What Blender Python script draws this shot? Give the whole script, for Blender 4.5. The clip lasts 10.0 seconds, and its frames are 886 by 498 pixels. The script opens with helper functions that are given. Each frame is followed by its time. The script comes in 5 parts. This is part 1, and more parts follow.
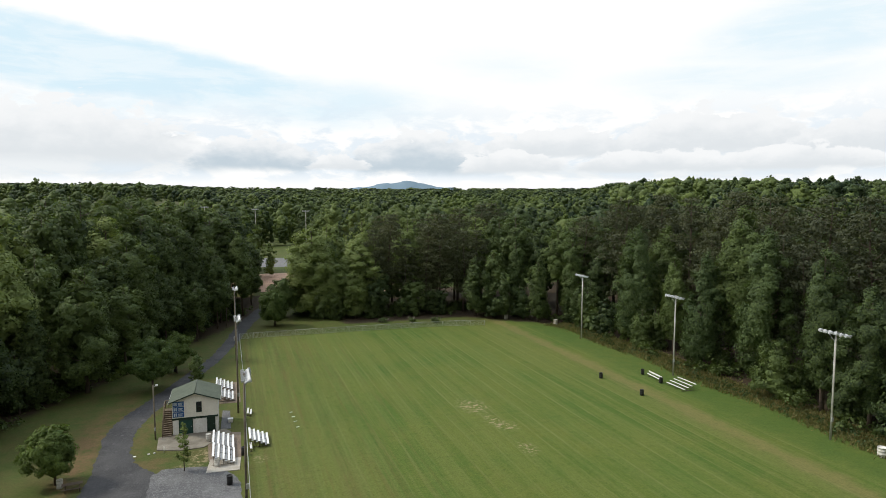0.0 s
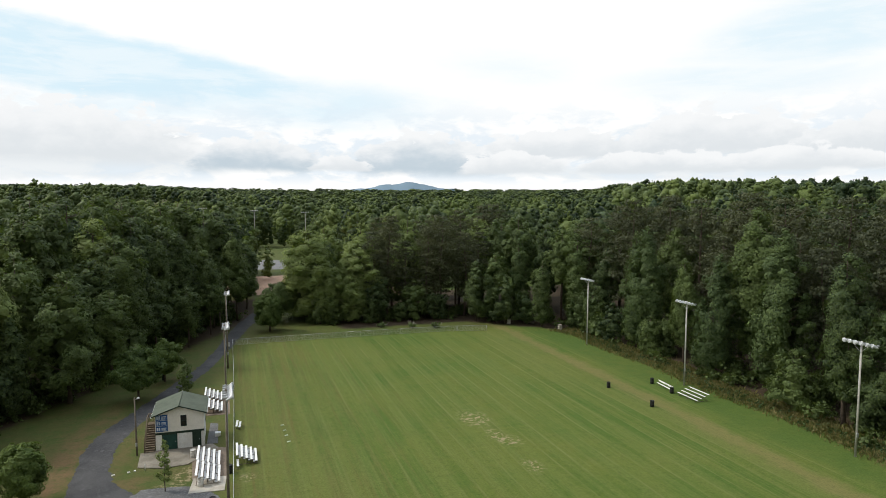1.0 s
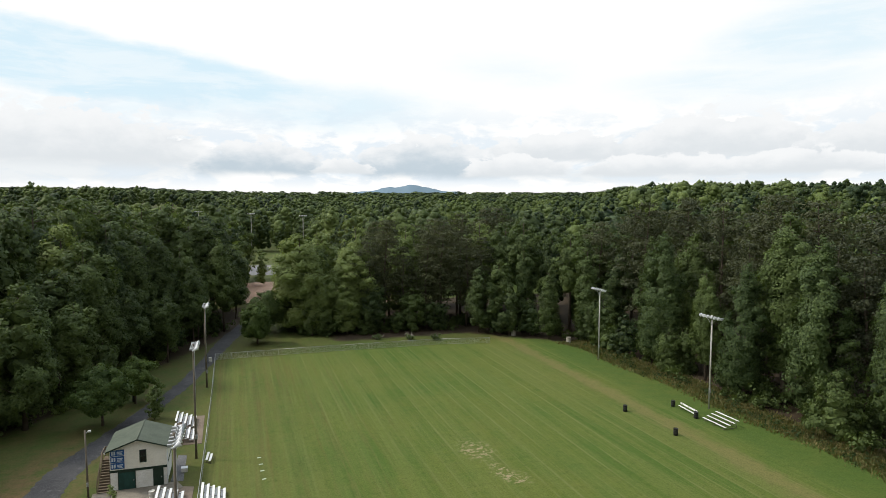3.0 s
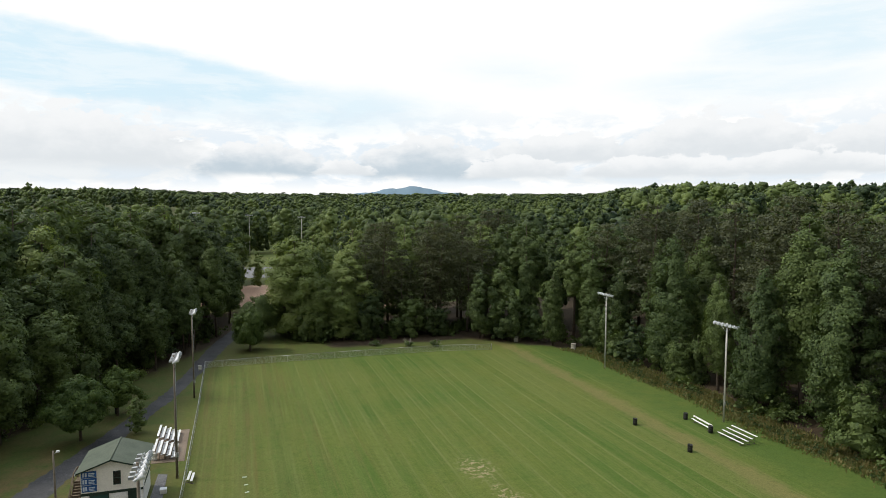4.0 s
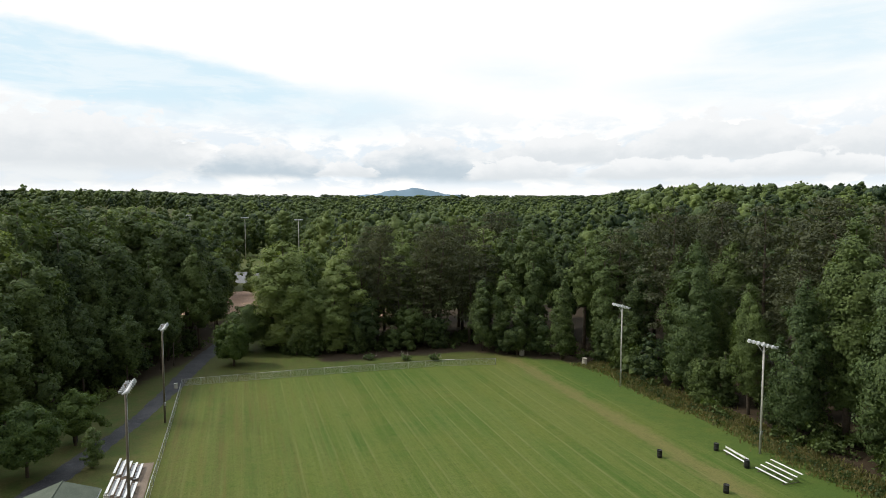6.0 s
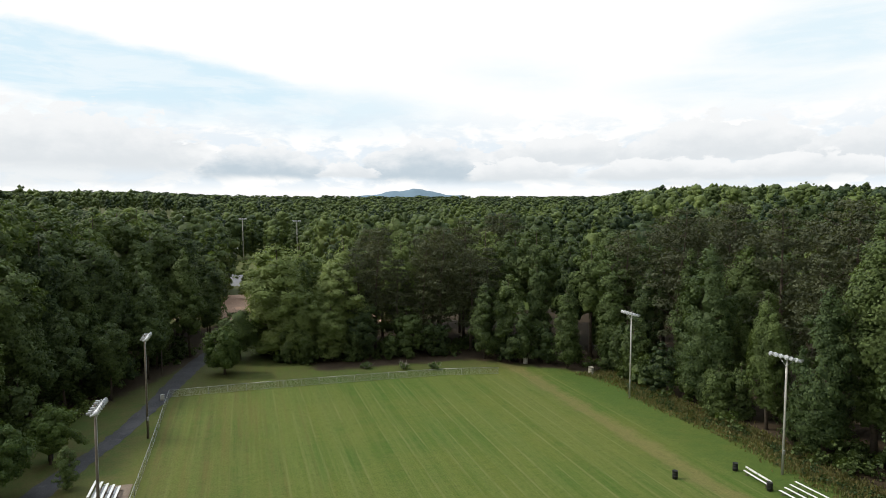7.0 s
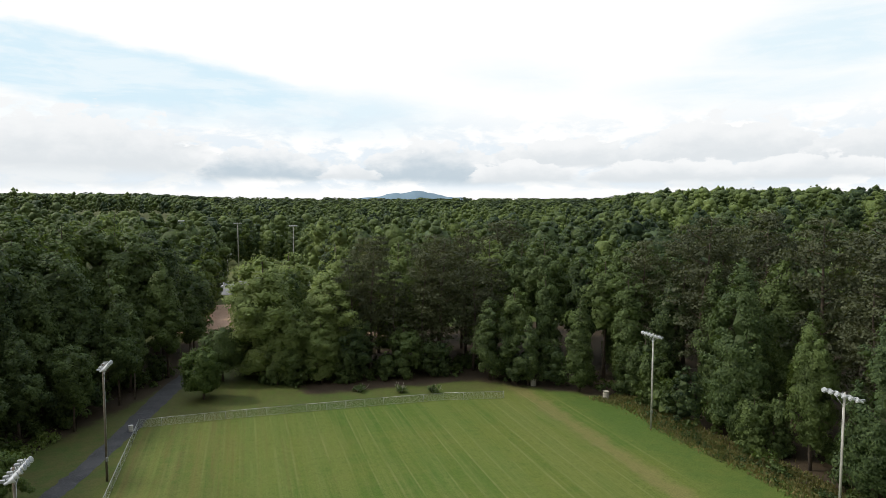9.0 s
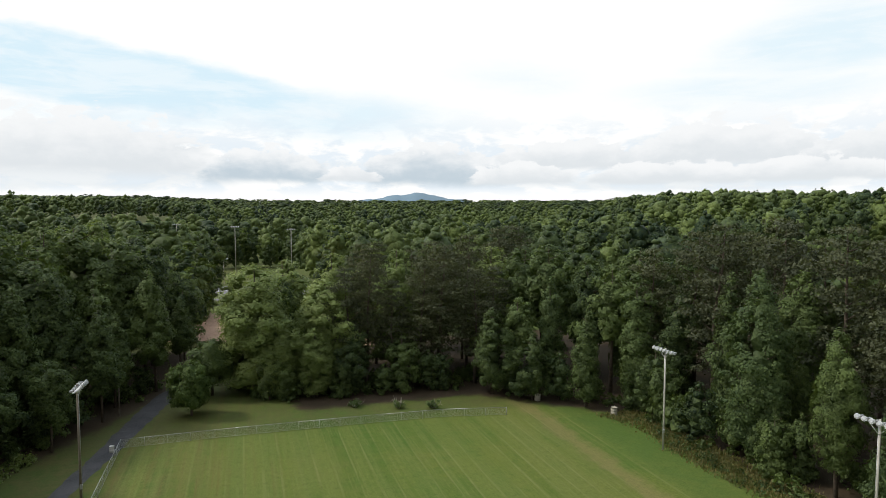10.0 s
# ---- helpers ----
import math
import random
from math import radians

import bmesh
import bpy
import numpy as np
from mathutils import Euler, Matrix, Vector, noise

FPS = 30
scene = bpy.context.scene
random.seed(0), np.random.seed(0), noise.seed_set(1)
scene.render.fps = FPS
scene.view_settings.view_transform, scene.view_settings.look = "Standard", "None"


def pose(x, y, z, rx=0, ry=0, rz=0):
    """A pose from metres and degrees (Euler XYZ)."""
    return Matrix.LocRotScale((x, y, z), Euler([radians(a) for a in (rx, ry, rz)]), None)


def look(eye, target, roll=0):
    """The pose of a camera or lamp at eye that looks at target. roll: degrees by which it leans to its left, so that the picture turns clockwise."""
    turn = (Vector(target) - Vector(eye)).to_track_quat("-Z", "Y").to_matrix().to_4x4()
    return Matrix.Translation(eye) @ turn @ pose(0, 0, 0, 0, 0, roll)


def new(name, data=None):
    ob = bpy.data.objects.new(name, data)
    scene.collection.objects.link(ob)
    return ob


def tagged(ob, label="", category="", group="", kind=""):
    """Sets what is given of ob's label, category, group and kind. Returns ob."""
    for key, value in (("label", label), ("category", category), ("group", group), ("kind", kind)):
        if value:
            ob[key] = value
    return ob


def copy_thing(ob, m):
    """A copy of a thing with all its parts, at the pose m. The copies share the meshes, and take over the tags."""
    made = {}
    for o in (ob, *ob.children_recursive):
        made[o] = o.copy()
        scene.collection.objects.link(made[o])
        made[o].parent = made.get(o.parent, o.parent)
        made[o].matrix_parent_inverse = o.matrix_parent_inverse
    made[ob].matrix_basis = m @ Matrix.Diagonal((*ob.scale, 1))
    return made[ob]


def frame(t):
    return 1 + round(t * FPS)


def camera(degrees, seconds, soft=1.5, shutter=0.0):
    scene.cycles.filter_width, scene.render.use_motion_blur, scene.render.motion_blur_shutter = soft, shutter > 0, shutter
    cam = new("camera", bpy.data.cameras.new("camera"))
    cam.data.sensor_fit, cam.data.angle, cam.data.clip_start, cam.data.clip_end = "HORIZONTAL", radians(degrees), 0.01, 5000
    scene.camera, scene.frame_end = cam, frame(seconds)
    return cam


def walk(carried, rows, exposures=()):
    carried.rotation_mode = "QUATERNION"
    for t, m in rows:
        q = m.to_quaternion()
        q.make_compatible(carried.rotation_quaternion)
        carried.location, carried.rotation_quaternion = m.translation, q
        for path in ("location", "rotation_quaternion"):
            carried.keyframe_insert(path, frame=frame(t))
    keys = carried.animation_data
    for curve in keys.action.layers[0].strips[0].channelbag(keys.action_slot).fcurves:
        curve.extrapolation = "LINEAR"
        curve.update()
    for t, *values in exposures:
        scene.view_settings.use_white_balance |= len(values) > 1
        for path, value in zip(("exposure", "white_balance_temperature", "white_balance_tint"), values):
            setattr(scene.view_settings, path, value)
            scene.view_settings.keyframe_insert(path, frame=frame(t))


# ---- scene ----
import itertools
from collections import defaultdict

# ---------------- camera ----------------
cam = camera(68.7, 10.0, soft=0.55)
ROWS = [
    (0.0, -0.691, -3.811, 30.368, -18.162, -4.694),
    (0.5, 0.16, -1.569, 30.337, -18.088, -4.647),
    (1.0, 1.041, 0.7, 30.333, -18.016, -4.591),
    (1.5, 1.943, 2.995, 30.34, -17.948, -4.53),
    (2.0, 2.859, 5.314, 30.348, -17.883, -4.465),
    (2.5, 3.783, 7.656, 30.35, -17.821, -4.401),
    (3.0, 4.708, 10.019, 30.344, -17.762, -4.339),
    (3.5, 5.63, 12.403, 30.333, -17.705, -4.28),
    (4.0, 6.544, 14.804, 30.319, -17.651, -4.226),
    (4.5, 7.448, 17.222, 30.309, -17.6, -4.177),
    (5.0, 8.339, 19.654, 30.311, -17.552, -4.133),
    (5.5, 9.217, 22.098, 30.334, -17.506, -4.094),
    (6.0, 10.08, 24.551, 30.385, -17.462, -4.06),
    (6.5, 10.929, 27.012, 30.473, -17.421, -4.028),
    (7.0, 11.765, 29.478, 30.604, -17.382, -3.998),
    (7.5, 12.591, 31.945, 30.784, -17.346, -3.966),
    (8.0, 13.409, 34.412, 31.013, -17.312, -3.93),
    (8.5, 14.223, 36.875, 31.292, -17.279, -3.887),
    (9.0, 15.039, 39.331, 31.615, -17.249, -3.832),
    (9.5, 15.862, 41.777, 31.973, -17.221, -3.763),
    (10.0, 16.698, 44.209, 32.351, -17.195, -3.673),
]
walk(cam, [(t, pose(x, y, z, 90 + pitch, 0, yaw)) for t, x, y, z, yaw, pitch in ROWS])

# ---------------- light ----------------
SUN_AZ, SUN_EL = 64.0, 45.0          # degrees left of +y, and above the ground
sun = new("sun", bpy.data.lights.new("sun", "SUN"))
sun.data.energy, sun.data.angle, sun.data.color = 2.3, radians(7), (1.0, 0.93, 0.80)
sun_from = Vector((-math.sin(radians(SUN_AZ)) * math.cos(radians(SUN_EL)), math.cos(radians(SUN_AZ)) * math.cos(radians(SUN_EL)), math.sin(radians(SUN_EL))))
sun.matrix_world = look(sun_from * 50, (0, 0, 0))


class Nodes:
    """A short way to write node trees."""

    def __init__(self, tree):
        self.tree = tree

    def add(self, kind, ins=None, **props):
        n = self.tree.nodes.new(kind)
        for k, v in props.items():
            setattr(n, k, v)
        for k, v in (ins or {}).items():
            if isinstance(v, bpy.types.NodeSocket):
                self.tree.links.new(v, n.inputs[k])
            else:
                n.inputs[k].default_value = v
        return n

    def math(self, op, a, b=0.0, c=0.0, clamp=False):
        return self.add("ShaderNodeMath", {0: a, 1: b, 2: c}, operation=op, use_clamp=clamp).outputs[0]

    def mix(self, f, a, b, mode="MIX"):
        a, b = [(*v, 1) if isinstance(v, tuple) and len(v) == 3 else v for v in (a, b)]
        return self.add("ShaderNodeMix", {0: f, 6: a, 7: b}, data_type="RGBA", blend_type=mode).outputs[2]

    def noise(self, vec, scale, detail=4.0, rough=0.55, distort=0.0):
        return self.add("ShaderNodeTexNoise", {"Vector": vec, "Scale": scale, "Detail": detail, "Roughness": rough, "Distortion": distort}).outputs[0]

    def ramp(self, v, lo, hi, a=0.0, b=1.0):
        return self.add("ShaderNodeMapRange", {0: v, 1: lo, 2: hi, 3: a, 4: b}, interpolation_type="SMOOTHSTEP").outputs[0]

    def link(self, a, b):
        self.tree.links.new(a, b)


world = bpy.data.worlds.new("world")
scene.world = world
world.use_nodes = True
world.node_tree.nodes.clear()
W = Nodes(world.node_tree)
way = W.add("ShaderNodeTexCoord").outputs["Generated"]
sky = W.add("ShaderNodeTexSky", sky_type="NISHITA", sun_disc=False, sun_elevation=radians(SUN_EL), sun_rotation=radians(-SUN_AZ), air_density=1.0, dust_density=2.5).outputs[0]
sep = W.add("ShaderNodeSeparateXYZ", {0: way})
dx, dy, dz = sep.outputs
up = W.math("MAXIMUM", dz, 0.0)
den = W.math("ADD", up, 0.10)
flat = W.add("ShaderNodeCombineXYZ", {0: W.math("DIVIDE", dx, den), 1: W.math("DIVIDE", dy, den), 2: 0.0}).outputs[0]
# the sky in degrees: az_d to the right of +y, el_d above the horizon, both ruffled by noise
az_d = W.math("MULTIPLY", W.math("ARCTAN2", dx, dy), 57.2958)
el_d = W.math("MULTIPLY", W.math("ARCSINE", dz), 57.2958)
ang = W.add("ShaderNodeCombineXYZ", {0: az_d, 1: W.math("MULTIPLY", el_d, 2.6), 2: 0.0}).outputs[0]
ruffle = W.add("ShaderNodeTexNoise", {"Vector": ang, "Scale": 0.16, "Detail": 6.0, "Roughness": 0.6}).outputs[1]
rs = W.add("ShaderNodeSeparateXYZ", {0: ruffle})
az_w = W.math("ADD", az_d, W.math("MULTIPLY", W.math("SUBTRACT", rs.outputs[0], 0.5), 6.0))
el_w = W.math("ADD", el_d, W.math("MULTIPLY", W.math("SUBTRACT", rs.outputs[1], 0.5), 2.0))


def blob(a, e, ra, re, tilt=0.0, sharp=0.38):
    """A soft lens-shaped patch of sky."""
    u, v = W.math("SUBTRACT", az_w, a), W.math("SUBTRACT", el_w, e)
    v = W.math("ADD", v, W.math("MULTIPLY", u, tilt))
    u, v = W.math("DIVIDE", u, ra), W.math("DIVIDE", v, re)
    r = W.math("SQRT", W.math("ADD", W.math("MULTIPLY", u, u), W.math("MULTIPLY", v, v)))
    return W.ramp(r, 1.0 + sharp, 1.0 - sharp)


def union(blobs):
    got = 0.0
    for k, bl in blobs:
        got = W.math("MAXIMUM", got, W.math("MULTIPLY", bl, k))
    return got


# clear gaps between the sheets of high cloud
gaps = union([
    (1.0, blob(-14.0, 10.6, 21.0, 2.4, 0.10, 0.20)), (0.75, blob(6.0, 8.0, 11.0, 1.8, 0.03, 0.6)), (0.75, blob(48.0, 12.4, 8.5, 2.4, -0.12, 0.6)),
    (0.55, blob(42.5, 9.2, 9.0, 1.3, 0.0, 0.7)), (0.35, blob(24.0, 11.0, 5.0, 1.2, 0.1, 0.9)), (0.5, blob(-4.0, 7.2, 12.0, 0.8, 0.0, 0.9)), (0.5, blob(52.0, 15.5, 8.0, 1.6, -0.2, 0.7)),
])
n_high = W.noise(flat, 0.45, 6, 0.6, 0.5)
beyond = W.math("MULTIPLY", W.ramp(n_high, 0.58, 0.44), W.ramp(el_d, 18.0, 34.0))
gaps = W.math("MAXIMUM", gaps, beyond)
streak = W.noise(W.add("ShaderNodeCombineXYZ", {0: az_d, 1: W.math("MULTIPLY", el_d, 5.0), 2: 4.0}).outputs[0], 0.13, 6, 0.62, 0.4)
gaps = W.math("MULTIPLY", gaps, W.ramp(streak, 0.66, 0.42, 0.62, 1.0))
# low heaped cloud: pale air, then heaps with billowing white tops and flat blue-grey bellies
low_vec = W.add("ShaderNodeCombineXYZ", {0: az_d, 1: W.math("MULTIPLY", el_d, 2.4), 2: 3.3}).outputs[0]
n_low = W.noise(low_vec, 0.24, 7, 0.6, 0.35)
billow = W.noise(W.add("ShaderNodeCombineXYZ", {0: az_d, 1: W.math("MULTIPLY", el_d, 1.7), 2: 9.1}).outputs[0], 0.42, 7, 0.58, 0.15)
band = W.math("MULTIPLY", W.ramp(el_d, 0.6, 2.0), W.ramp(el_d, 9.5, 4.5))
air = W.math("MULTIPLY", band, W.ramp(n_low, 0.58, 0.42))


def heap(below, a, e, ra, tall, grey, edge=0.10):
    """A heaped cloud over a flat base at e degrees, laid over the sky below it."""
    u = W.math("DIVIDE", W.math("SUBTRACT", az_w, a), ra)
    arch = W.math("SQRT", W.math("MAXIMUM", W.math("SUBTRACT", 1.0, W.math("MULTIPLY", u, u)), 0.0))
    v = W.math("DIVIDE", W.math("SUBTRACT", el_d, W.math("ADD", e, W.math("MULTIPLY", W.math("SUBTRACT", n_low, 0.5), 0.9))), tall)
    crest = W.math("MULTIPLY", arch, W.math("ADD", 0.10, W.math("MULTIPLY", billow, 1.55)))
    mask = W.math("MULTIPLY", W.ramp(W.math("SUBTRACT", crest, v), -0.02, edge), W.ramp(v, -0.10, 0.12))
    lit = W.ramp(W.math("ADD", W.math("SUBTRACT", v, W.math("MULTIPLY", crest, 0.55)), W.math("MULTIPLY", W.math("SUBTRACT", billow, 0.5), 1.6)), -0.38, 0.34)
    tone = W.mix(lit, grey, (0.93, 0.945, 0.955))
    return W.mix(W.math("MULTIPLY", mask, W.ramp(W.math("ABSOLUTE", u), 1.0, 0.75)), below, tone)


clear = W.mix(1.0, sky, (0.11, 0.11, 0.11), "MULTIPLY")
clear = W.mix(W.ramp(el_d, 17.0, 36.0, 1.0, 0.35), clear, (0.70, 0.875, 0.975))
col = W.mix(gaps, (1.03, 1.03, 1.02), clear)
col = W.mix(W.math("MULTIPLY", air, 0.75), col, (0.74, 0.84, 0.93))
bellies = union([(0.45, blob(46.0, 3.7, 9.0, 0.75)), (0.45, blob(36.0, 2.0, 14.0, 0.6)), (0.45, blob(-13.0, 2.2, 12.0, 0.7)), (0.35, blob(9.0, 3.4, 4.0, 0.6)), (0.3, blob(38.0, 5.6, 5.0, 0.6)), (0.4, blob(-30.0, 4.0, 8.0, 1.2)), (0.4, blob(66.0, 4.0, 9.0, 1.2))])
col = W.mix(W.math("MULTIPLY", bellies, W.ramp(n_low, 0.36, 0.56, 0.25, 1.0)), col, (0.66, 0.74, 0.80))
PALE_BELLY, GREY_BELLY = (0.76, 0.80, 0.83), (0.56, 0.65, 0.72)
for a_, e_, ra_, tall_, tone_ in ((-12.0, 2.6, 11.0, 5.6, PALE_BELLY), (29.0, 3.2, 9.0, 3.0, PALE_BELLY), (41.0, 3.4, 8.0, 4.2, PALE_BELLY), (52.0, 3.2, 7.0, 3.6, PALE_BELLY), (-34.0, 3.0, 10.0, 5.0, PALE_BELLY), (68.0, 3.0, 9.0, 4.0, PALE_BELLY),
                                  (16.5, 2.0, 7.0, 4.4, GREY_BELLY), (1.8, 2.1, 5.6, 3.6, GREY_BELLY), (24.0, 2.0, 5.0, 2.2, PALE_BELLY), (36.0, 2.0, 7.5, 2.0, PALE_BELLY), (47.0, 2.1, 7.0, 2.2, PALE_BELLY), (9.0, 2.3, 3.0, 1.6, PALE_BELLY)):
    col = heap(col, a_, e_, ra_, tall_, tone_)
# the veil glows towards the zenith and dims away from the sun's side
side = W.math("COSINE", W.math("MULTIPLY", W.math("ADD", az_d, 22.0), 0.0174533))
glow = W.math("MULTIPLY", W.ramp(el_d, 15.0, 80.0, 1.0, 3.15), W.ramp(side, -0.9, 0.25, 0.32, 1.0))
col = W.add("ShaderNodeVectorMath", {0: col, 3: glow}, operation="SCALE").outputs[0]
out = W.add("ShaderNodeOutputWorld", {0: W.add("ShaderNodeBackground", {0: col, 1: 1.0}).outputs[0]})

# ---------------- materials ----------------


def material(name):
    m = bpy.data.materials.new(name)
    m.use_nodes = True
    m.node_tree.nodes.clear()
    N = Nodes(m.node_tree)
    N.obj = N.add("ShaderNodeTexCoord").outputs["Object"]
    N.pos = N.add("ShaderNodeNewGeometry").outputs["Position"]
    N.rand = N.add("ShaderNodeObjectInfo").outputs["Random"]
    return m, N


def finish(N, color, rough=0.7, metal=0.0, bump=None, strength=0.3, dist=0.02, spec=0.3):
    ins = {"Base Color": color if isinstance(color, bpy.types.NodeSocket) else (*color, 1), "Roughness": rough, "Metallic": metal, "Specular IOR Level": spec}
    if bump is not None:
        ins["Normal"] = N.add("ShaderNodeBump", {"Height": bump, "Strength": strength, "Distance": dist}).outputs[0]
    sh = N.add("ShaderNodeBsdfPrincipled", ins)
    N.add("ShaderNodeOutputMaterial", {0: sh.outputs[0]})
    return sh


def plain(name, a, b, rough=0.6, metal=0.0, scale=3.0, fine=40.0, bump=0.15, spec=0.3):
    """A surface of two near colours, worn at two scales."""
    m, N = material(name)
    n1 = N.noise(N.pos, scale, 5, 0.6)
    n2 = N.noise(N.pos, fine, 3, 0.6)
    c = N.mix(N.ramp(n1, 0.35, 0.68), a, b)
    c = N.mix(N.ramp(n2, 0.3, 0.75, 0.0, 0.35), c, tuple(v * 0.55 for v in b))
    finish(N, c, rough, metal, n2, bump, 0.01, spec)
    return m


def leaf_material(name, dark, light, tint_attr=False, leaf_size=0.30, ruffle=0.45, own=0.68, each=0.42, spot=0.5):
    """Leaves: each small cell has its own turn and shade, each tree its own tint."""
    m, N = material(name)
    tree = N.add("ShaderNodeAttribute", attribute_name="tint").outputs["Fac"] if tint_attr else N.rand
    geo = N.add("ShaderNodeNewGeometry")
    cell = N.add("ShaderNodeTexVoronoi", {"Vector": N.pos, "Scale": 1.0 / leaf_size, "Randomness": 1.0})
    cs = N.add("ShaderNodeSeparateXYZ", {0: cell.outputs["Color"]})
    f = N.math("ADD", N.math("MULTIPLY", tree, own), N.math("MULTIPLY", geo.outputs["Random Per Island"], each))
    f = N.math("ADD", f, N.math("MULTIPLY", N.math("SUBTRACT", cs.outputs[0], 0.3), spot))
    c = N.mix(N.math("MAXIMUM", f, 0.0), dark, light)
    c = N.mix(N.ramp(N.noise(N.pos, 0.35, 3), 0.35, 0.7, 0.0, 0.3), c, tuple(v * 0.6 for v in dark))
    turn = N.add("ShaderNodeVectorMath", {0: cell.outputs["Color"], 1: (0.5, 0.5, 0.38)}, operation="SUBTRACT").outputs[0]
    turn = N.add("ShaderNodeVectorMath", {0: turn, 3: ruffle}, operation="SCALE").outputs[0]
    nor = N.add("ShaderNodeVectorMath", {0: geo.outputs["Normal"], 1: turn}, operation="ADD").outputs[0]
    nor = N.add("ShaderNodeVectorMath", {0: nor}, operation="NORMALIZE").outputs[0]
    d = N.add("ShaderNodeBsdfPrincipled", {"Base Color": c, "Roughness": 0.6, "Specular IOR Level": 0.18, "Normal": nor})
    t = N.add("ShaderNodeBsdfTranslucent", {0: N.mix(1.0, c, (1.5, 1.55, 0.7), "MULTIPLY"), "Normal": nor})
    N.add("ShaderNodeOutputMaterial", {0: N.add("ShaderNodeMixShader", {0: 0.26, 1: d.outputs[0], 2: t.outputs[0]}).outputs[0]})
    return m


LEAF = leaf_material("broad_leaf", (0.020, 0.038, 0.019), (0.118, 0.162, 0.050))
LEAF_PINE = leaf_material("pine_needle", (0.044, 0.054, 0.031), (0.094, 0.104, 0.051), leaf_size=0.2)
LEAF_SMALL = leaf_material("young_leaf", (0.040, 0.068, 0.029), (0.120, 0.166, 0.052), leaf_size=0.2)
LEAF_PALE = leaf_material("pale_leaf", (0.115, 0.160, 0.052), (0.205, 0.255, 0.080), leaf_size=0.2)
LEAF_ROAD = leaf_material("roadside_leaf", (0.044, 0.078, 0.022), (0.128, 0.178, 0.042), leaf_size=0.2)
LEAF_FAR = leaf_material("wood_leaf", (0.020, 0.041, 0.020), (0.160, 0.212, 0.058), True, leaf_size=0.6, ruffle=0.5, own=0.85, each=0.10, spot=0.30)
WEED = leaf_material("weed", (0.058, 0.088, 0.025), (0.22, 0.18, 0.078))
BARK = plain("bark", (0.13, 0.10, 0.075), (0.075, 0.058, 0.045), 0.9, 0, 2.0, 18.0, 0.6)

# ---------------- mesh helpers ----------------


def mesh_from(name, verts, faces, mat, smooth=False):
    """A mesh from arrays: verts (n, 3), faces (m, k)."""
    verts, faces = np.asarray(verts, dtype=np.float32), np.asarray(faces, dtype=np.int32)
    me = bpy.data.meshes.new(name)
    n, k = faces.shape
    me.vertices.add(len(verts))
    me.vertices.foreach_set("co", verts.ravel())
    me.loops.add(n * k)
    me.loops.foreach_set("vertex_index", faces.ravel())
    me.polygons.add(n)
    me.polygons.foreach_set("loop_start", np.arange(0, n * k, k, dtype=np.int32))
    me.polygons.foreach_set("loop_total", np.full(n, k, dtype=np.int32))
    me.polygons.foreach_set("use_smooth", np.full(n, smooth, dtype=bool))
    me.update(calc_edges=True)
    me.validate()
    me.materials.append(mat)
    return me


def part(name, bm, mat, parent=None, label=""):
    """A bmesh as one mesh object, under its thing."""
    me = bpy.data.meshes.new(name)
    bm.to_mesh(me)
    bm.free()
    me.materials.append(mat)
    ob = new(name, me)
    ob.parent = parent
    if label:
        tagged(ob, label)
    return ob


def box(bm, x0, x1, y0, y1, z0, z1, bevel=0.0, m=None):
    c = Matrix.Translation(((x0 + x1) / 2, (y0 + y1) / 2, (z0 + z1) / 2)) @ Matrix.Diagonal((x1 - x0, y1 - y0, z1 - z0, 1))
    got = bmesh.ops.create_cube(bm, size=1, matrix=(m @ c) if m else c)
    if bevel:
        edges = {e for v in got["verts"] for e in v.link_edges}
        bmesh.ops.bevel(bm, geom=list(edges), offset=bevel, segments=1, affect="EDGES")
    return bm


def boxed(*a, **k):
    return box(bmesh.new(), *a, **k)


def tube(bm, pts, radii, sides=10, caps=True):
    """A tapered tube through points."""
    rings = []
    pts = [Vector(p) for p in pts]
    for i, p in enumerate(pts):
        t = (pts[min(i + 1, len(pts) - 1)] - pts[max(i - 1, 0)]).normalized()
        a = t.cross(Vector((0.31, 0.95, 0.07))).normalized()
        b = t.cross(a)
        r = radii[i] if hasattr(radii, "__len__") else radii
        rings.append([bm.verts.new(p + (a * math.cos(q) + b * math.sin(q)) * r) for q in (2 * math.pi * j / sides for j in range(sides))])
    for u, v in zip(rings, rings[1:]):
        for j in range(sides):
            f = bm.faces.new((u[j], u[(j + 1) % sides], v[(j + 1) % sides], v[j]))
            f.smooth = True
    if caps:
        bm.faces.new(rings[0][::-1])
        bm.faces.new(rings[-1])
    return bm


def tubed(pts, radii, sides=10):
    return tube(bmesh.new(), pts, radii, sides)


def lathe(bm, profile, sides=20, at=(0, 0, 0)):
    """Turns (radius, height) pairs round z."""
    rings = [[bm.verts.new((at[0] + r * math.cos(2 * math.pi * j / sides), at[1] + r * math.sin(2 * math.pi * j / sides), at[2] + z)) for j in range(sides)] for r, z in profile]
    for u, v in zip(rings, rings[1:]):
        for j in range(sides):
            bm.faces.new((u[j], u[(j + 1) % sides], v[(j + 1) % sides], v[j])).smooth = True
    bm.faces.new(rings[0][::-1])
    bm.faces.new(rings[-1])
    return bm


def thing(name, m, label, category, group="", kind=""):
    ob = new(name)
    ob.empty_display_size = 0.3
    ob.matrix_basis = m
    return tagged(ob, label, category, group, kind)


# ---------------- the ground ----------------


def smooth(v, a, b):
    q = np.clip((v - a) / (b - a), 0, 1)
    return q * q * (3 - 2 * q)


